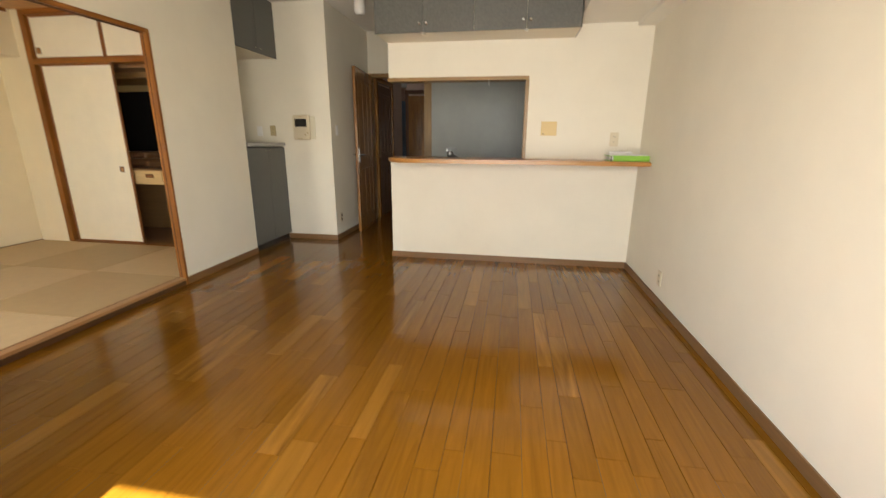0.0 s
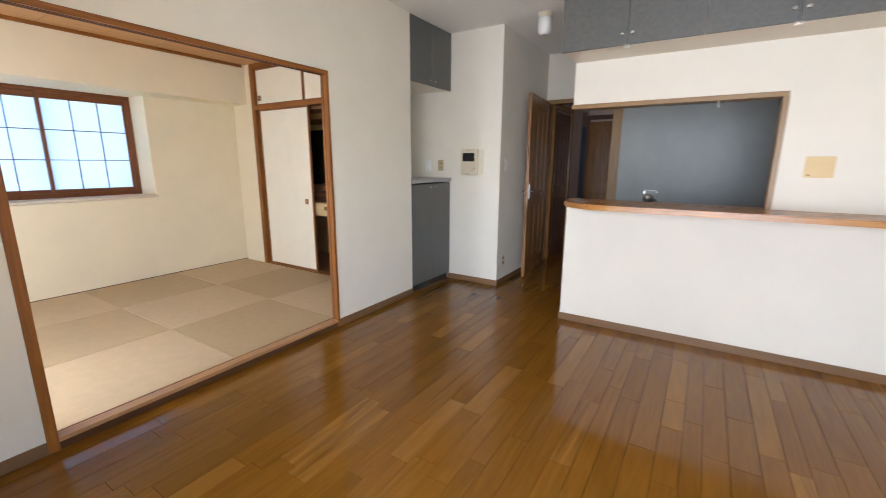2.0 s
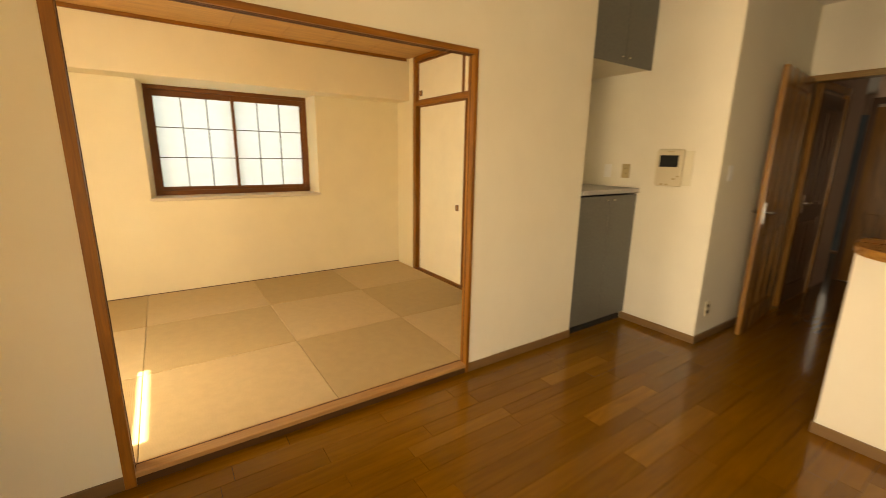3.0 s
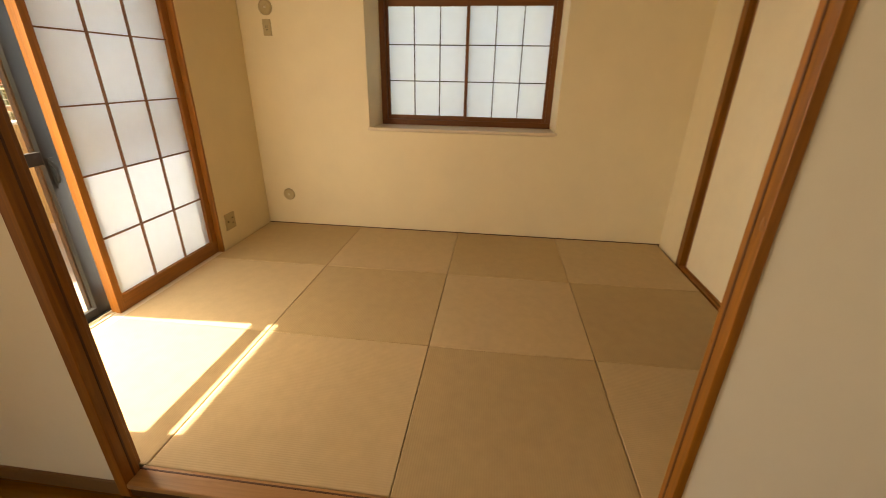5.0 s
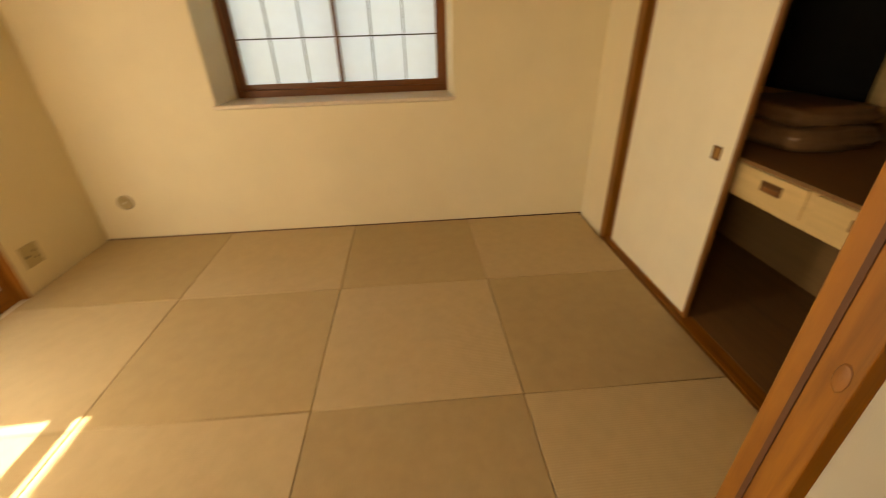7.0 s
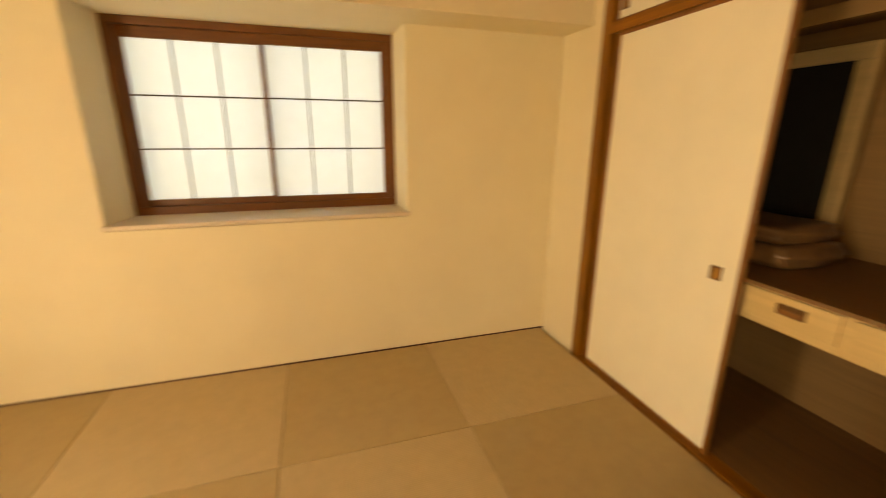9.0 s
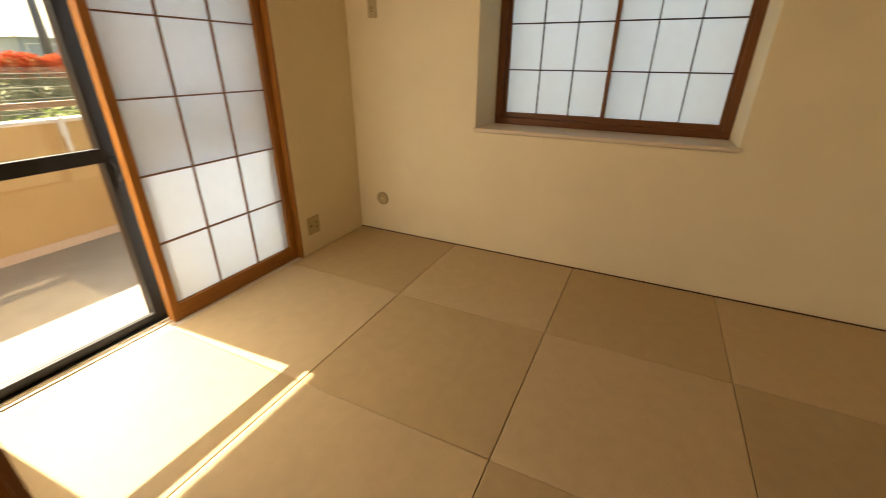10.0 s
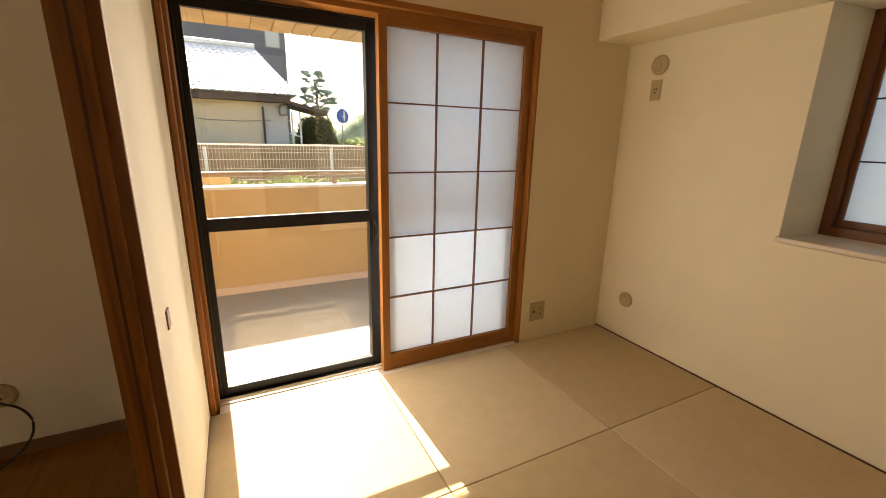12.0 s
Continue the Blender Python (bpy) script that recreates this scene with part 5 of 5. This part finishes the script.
tube(bm, [(0, 0, 0), (0, 0, 3.6)], 0.03, 8)
part("post", bm, STEEL, sg)
bm = bmesh.new()
lathe(bm, [(0.30, 0), (0.30, 0.02)], pose(0, 0.04, 3.2, -90, 0, 15), 28)
part("disc", bm, SIGNB, sg, "blue disc")
bm = bmesh.new()
box(bm, -0.1, 0.065, 3.0, -0.04, 0.07, 3.4)
box(bm, -0.04, 0.065, 3.16, 0.1, 0.07, 3.22)
box(bm, 0.06, 0.065, 3.10, 0.14, 0.07, 3.28)
part("arrow", bm, COPING, sg, "white arrow")
ys_ = thing("warning_sign", (-8.38, -9, GZ), "yellow square sign on a grey post", "road sign")
bm = bmesh.new()
tube(bm, [(0, 0, 0), (0, 0, 2.95)], 0.03, 8)
part("post", bm, STEEL, ys_)
bm = bmesh.new()
box(bm, -0.25, 0.03, 2.55, 0.25, 0.05, 3.05, bevel=0.01)
part("plate", bm, YELLOW, ys_, "plain yellow plate")
up_ = thing("street_lamp", (-9.17, -14, GZ), "dark grey street lamp with a short arm", "street lamp")
bm = bmesh.new()
tube(bm, [(0, 0, 0), (0, 0, 5.55)], 0.13, 12, [0.15, 0.11])
part("pole", bm, POLE, up_)
bm = bmesh.new()
tube(bm, [(0, 0, 5.35), (0.35, 0, 5.6), (0.75, 0, 5.68)], 0.035, 8)
part("arm", bm, POLE, up_)
bm = bmesh.new()
lathe(bm, [(0.05, 0.12), (0.16, 0.06), (0.20, 0.0), (0.12, -0.05)], pose(0.85, 0, 5.66) @ Matrix.Diagonal((1.6, 0.8, 1, 1)), 16)
part("lamp_head", bm, HOUSEG, up_)

# low house far behind the hedge
fh = thing("far_house", (-22.8, -41.5, GZ), "low grey-blue house with a pale roof far off", "house")
FARW = material("grey_blue_siding", (0.34, 0.39, 0.44), 0.7, vary=0.08, scale=2)
lbox("wall", FARW, fh, [(-27.0, -43.5, GZ, -18.6, -40.0, 2.75)])
bm = bmesh.new()
o = Vector(fh.location)
ev = [bm.verts.new(Vector(q) - o) for q in ((-27.4, -39.6, 2.75), (-18.2, -39.6, 2.75), (-18.2, -43.9, 2.75), (-27.4, -43.9, 2.75))]
rv = [bm.verts.new(Vector(q) - o) for q in ((-25.2, -41.75, 3.75), (-20.4, -41.75, 3.75))]
for q in ((ev[0], ev[1], rv[1], rv[0]), (ev[2], ev[3], rv[0], rv[1]), (ev[1], ev[2], rv[1]), (ev[3], ev[0], rv[0]), (ev[3], ev[2], ev[1], ev[0])):
    bm.faces.new(q)
part("roof", bm, HOUSEG, fh, "pale grey roof")
for k in range(5):
    wn = lbox("window", COPING, fh, [(-26.4 + 1.6 * k, -40.0, 1.35, -25.4 + 1.6 * k, -39.95, 2.35)], bevel=0.01)
    lbox("pane", FARW, wn, [(-26.32 + 1.6 * k, -39.95, 1.43, -25.48 + 1.6 * k, -39.935, 2.27)])
tagged(boxes("garden_box", TILE, [(-1.9, -3.0, GZ, -1.45, -2.7, 0.86)], bevel=0.02), "ochre block standing in the garden", "block")

# ---------------------------------------------------------------- living room floor boards
fl = structure("floor", JOINT, [(-2.3, 1.2, -0.16, XR, 7.5, FZ - 0.005), (-3.3, 7.5, -0.16, 0.0, 11.8, FZ - 0.004)], "glossy brown oak-strip floor", "floor")
rnd = random.Random(8)
WIDTHS = (0.122, 0.104, 0.084, 0.108)
shared = {}
loose_v, loose_f = [], []
count = 0
x, c = XW + 0.002 - 0.632, 0
# pale and flamed boards that stand out: a point across, start and end along the room
MARKED = [(0.825, 4.58, 5.17, 1), (1.36, 4.91, 5.44, 1), (1.465, 3.21, 3.86, 2), (-0.235, 3.34, 3.90, 1), (0.16, 2.60, 3.18, 2), (0.52, 2.75, 3.35, 1), (-0.62, 3.05, 3.65, 2), (-1.15, 3.62, 4.25, 1)]
while x < XR - 0.01:
    w = WIDTHS[c % 4]
    y = 1.2 - rnd.random() * 0.5
    while y < 7.5:
        ln = rnd.choice((0.45, 0.6, 0.75, 0.9, 0.9, 1.2))
        look_ = 1 if rnd.random() < 0.04 else 2 if rnd.random() < 0.025 else 0
        for mx, m0, m1, kind_ in MARKED:
            if x <= mx < x + w:
                if abs(y - m0) < 0.02:
                    ln, look_ = m1 - y, kind_
                elif y < m0 < y + ln + 0.25:
                    ln = m0 - y
        x1, y0, y1 = min(x + w, XR), max(y, 1.2), min(y + ln, 7.5)
        visible = not (x1 < XW and (y0 < 5.2 or y1 > 6.1)) and y1 - y0 > 0.02
        if visible:
            near = x1 > XW and y0 > 1.9 and y1 < 6.2 and count < 420
            key = (round(x1 - x, 4), round(y1 - y0, 4))
            if near:
                if key not in shared:
                    bm = bmesh.new()
                    b0 = 0.0010
                    box(bm, 0.0004, 0.0003, -0.004, key[0] - 0.0004, y1 - y0 - 0.0003, 0.0, bevel=0)
                    vt = [v for v in bm.verts if v.co.z > -0.001]
                    for v in bm.verts:
                        v.co.z -= 0.001 if v.co.z < -0.001 else 0.0
                    for v in vt:
                        v.co.x += b0 if v.co.x < key[0] / 2 else -b0
                        v.co.y += b0 if v.co.y < (y1 - y0) / 2 else -b0
                    shared[key] = []
                    for pm in (PLANK, PLANK_LIGHT, PLANK_FLAME):
                        me = bpy.data.meshes.new("plank")
                        bm.to_mesh(me)
                        me.materials.append(pm)
                        shared[key].append(me)
                    bm.free()
                p = new("plank", shared[key][look_])
                p.parent = fl
                p.location = (x, y0, FZ)
                count += 1
            else:
                k = len(loose_v)
                xa, xb, ya, yb = x + 0.0008, x1 - 0.0008, y0 + 0.0008, y1 - 0.0008
                loose_v += [(xa, ya, FZ), (xb, ya, FZ), (xb, yb, FZ), (xa, yb, FZ)]
                loose_f.append((k, k + 1, k + 2, k + 3))
        y += ln
    x += w
    c += 1
me = bpy.data.meshes.new("planks_far")
x = -3.3
while x < -0.1:
    k = len(loose_v)
    loose_v += [(x + 0.0008, 7.502, FZ), (x + 0.095, 7.502, FZ), (x + 0.095, 11.7, FZ), (x + 0.0008, 11.7, FZ)]
    loose_f.append((k, k + 1, k + 2, k + 3))
    x += 0.0966
me.from_pydata(loose_v, [], loose_f)
me.materials.append(PLANK)
far = new("planks_far", me)
far.parent = fl
far["kind"] = "stuff"
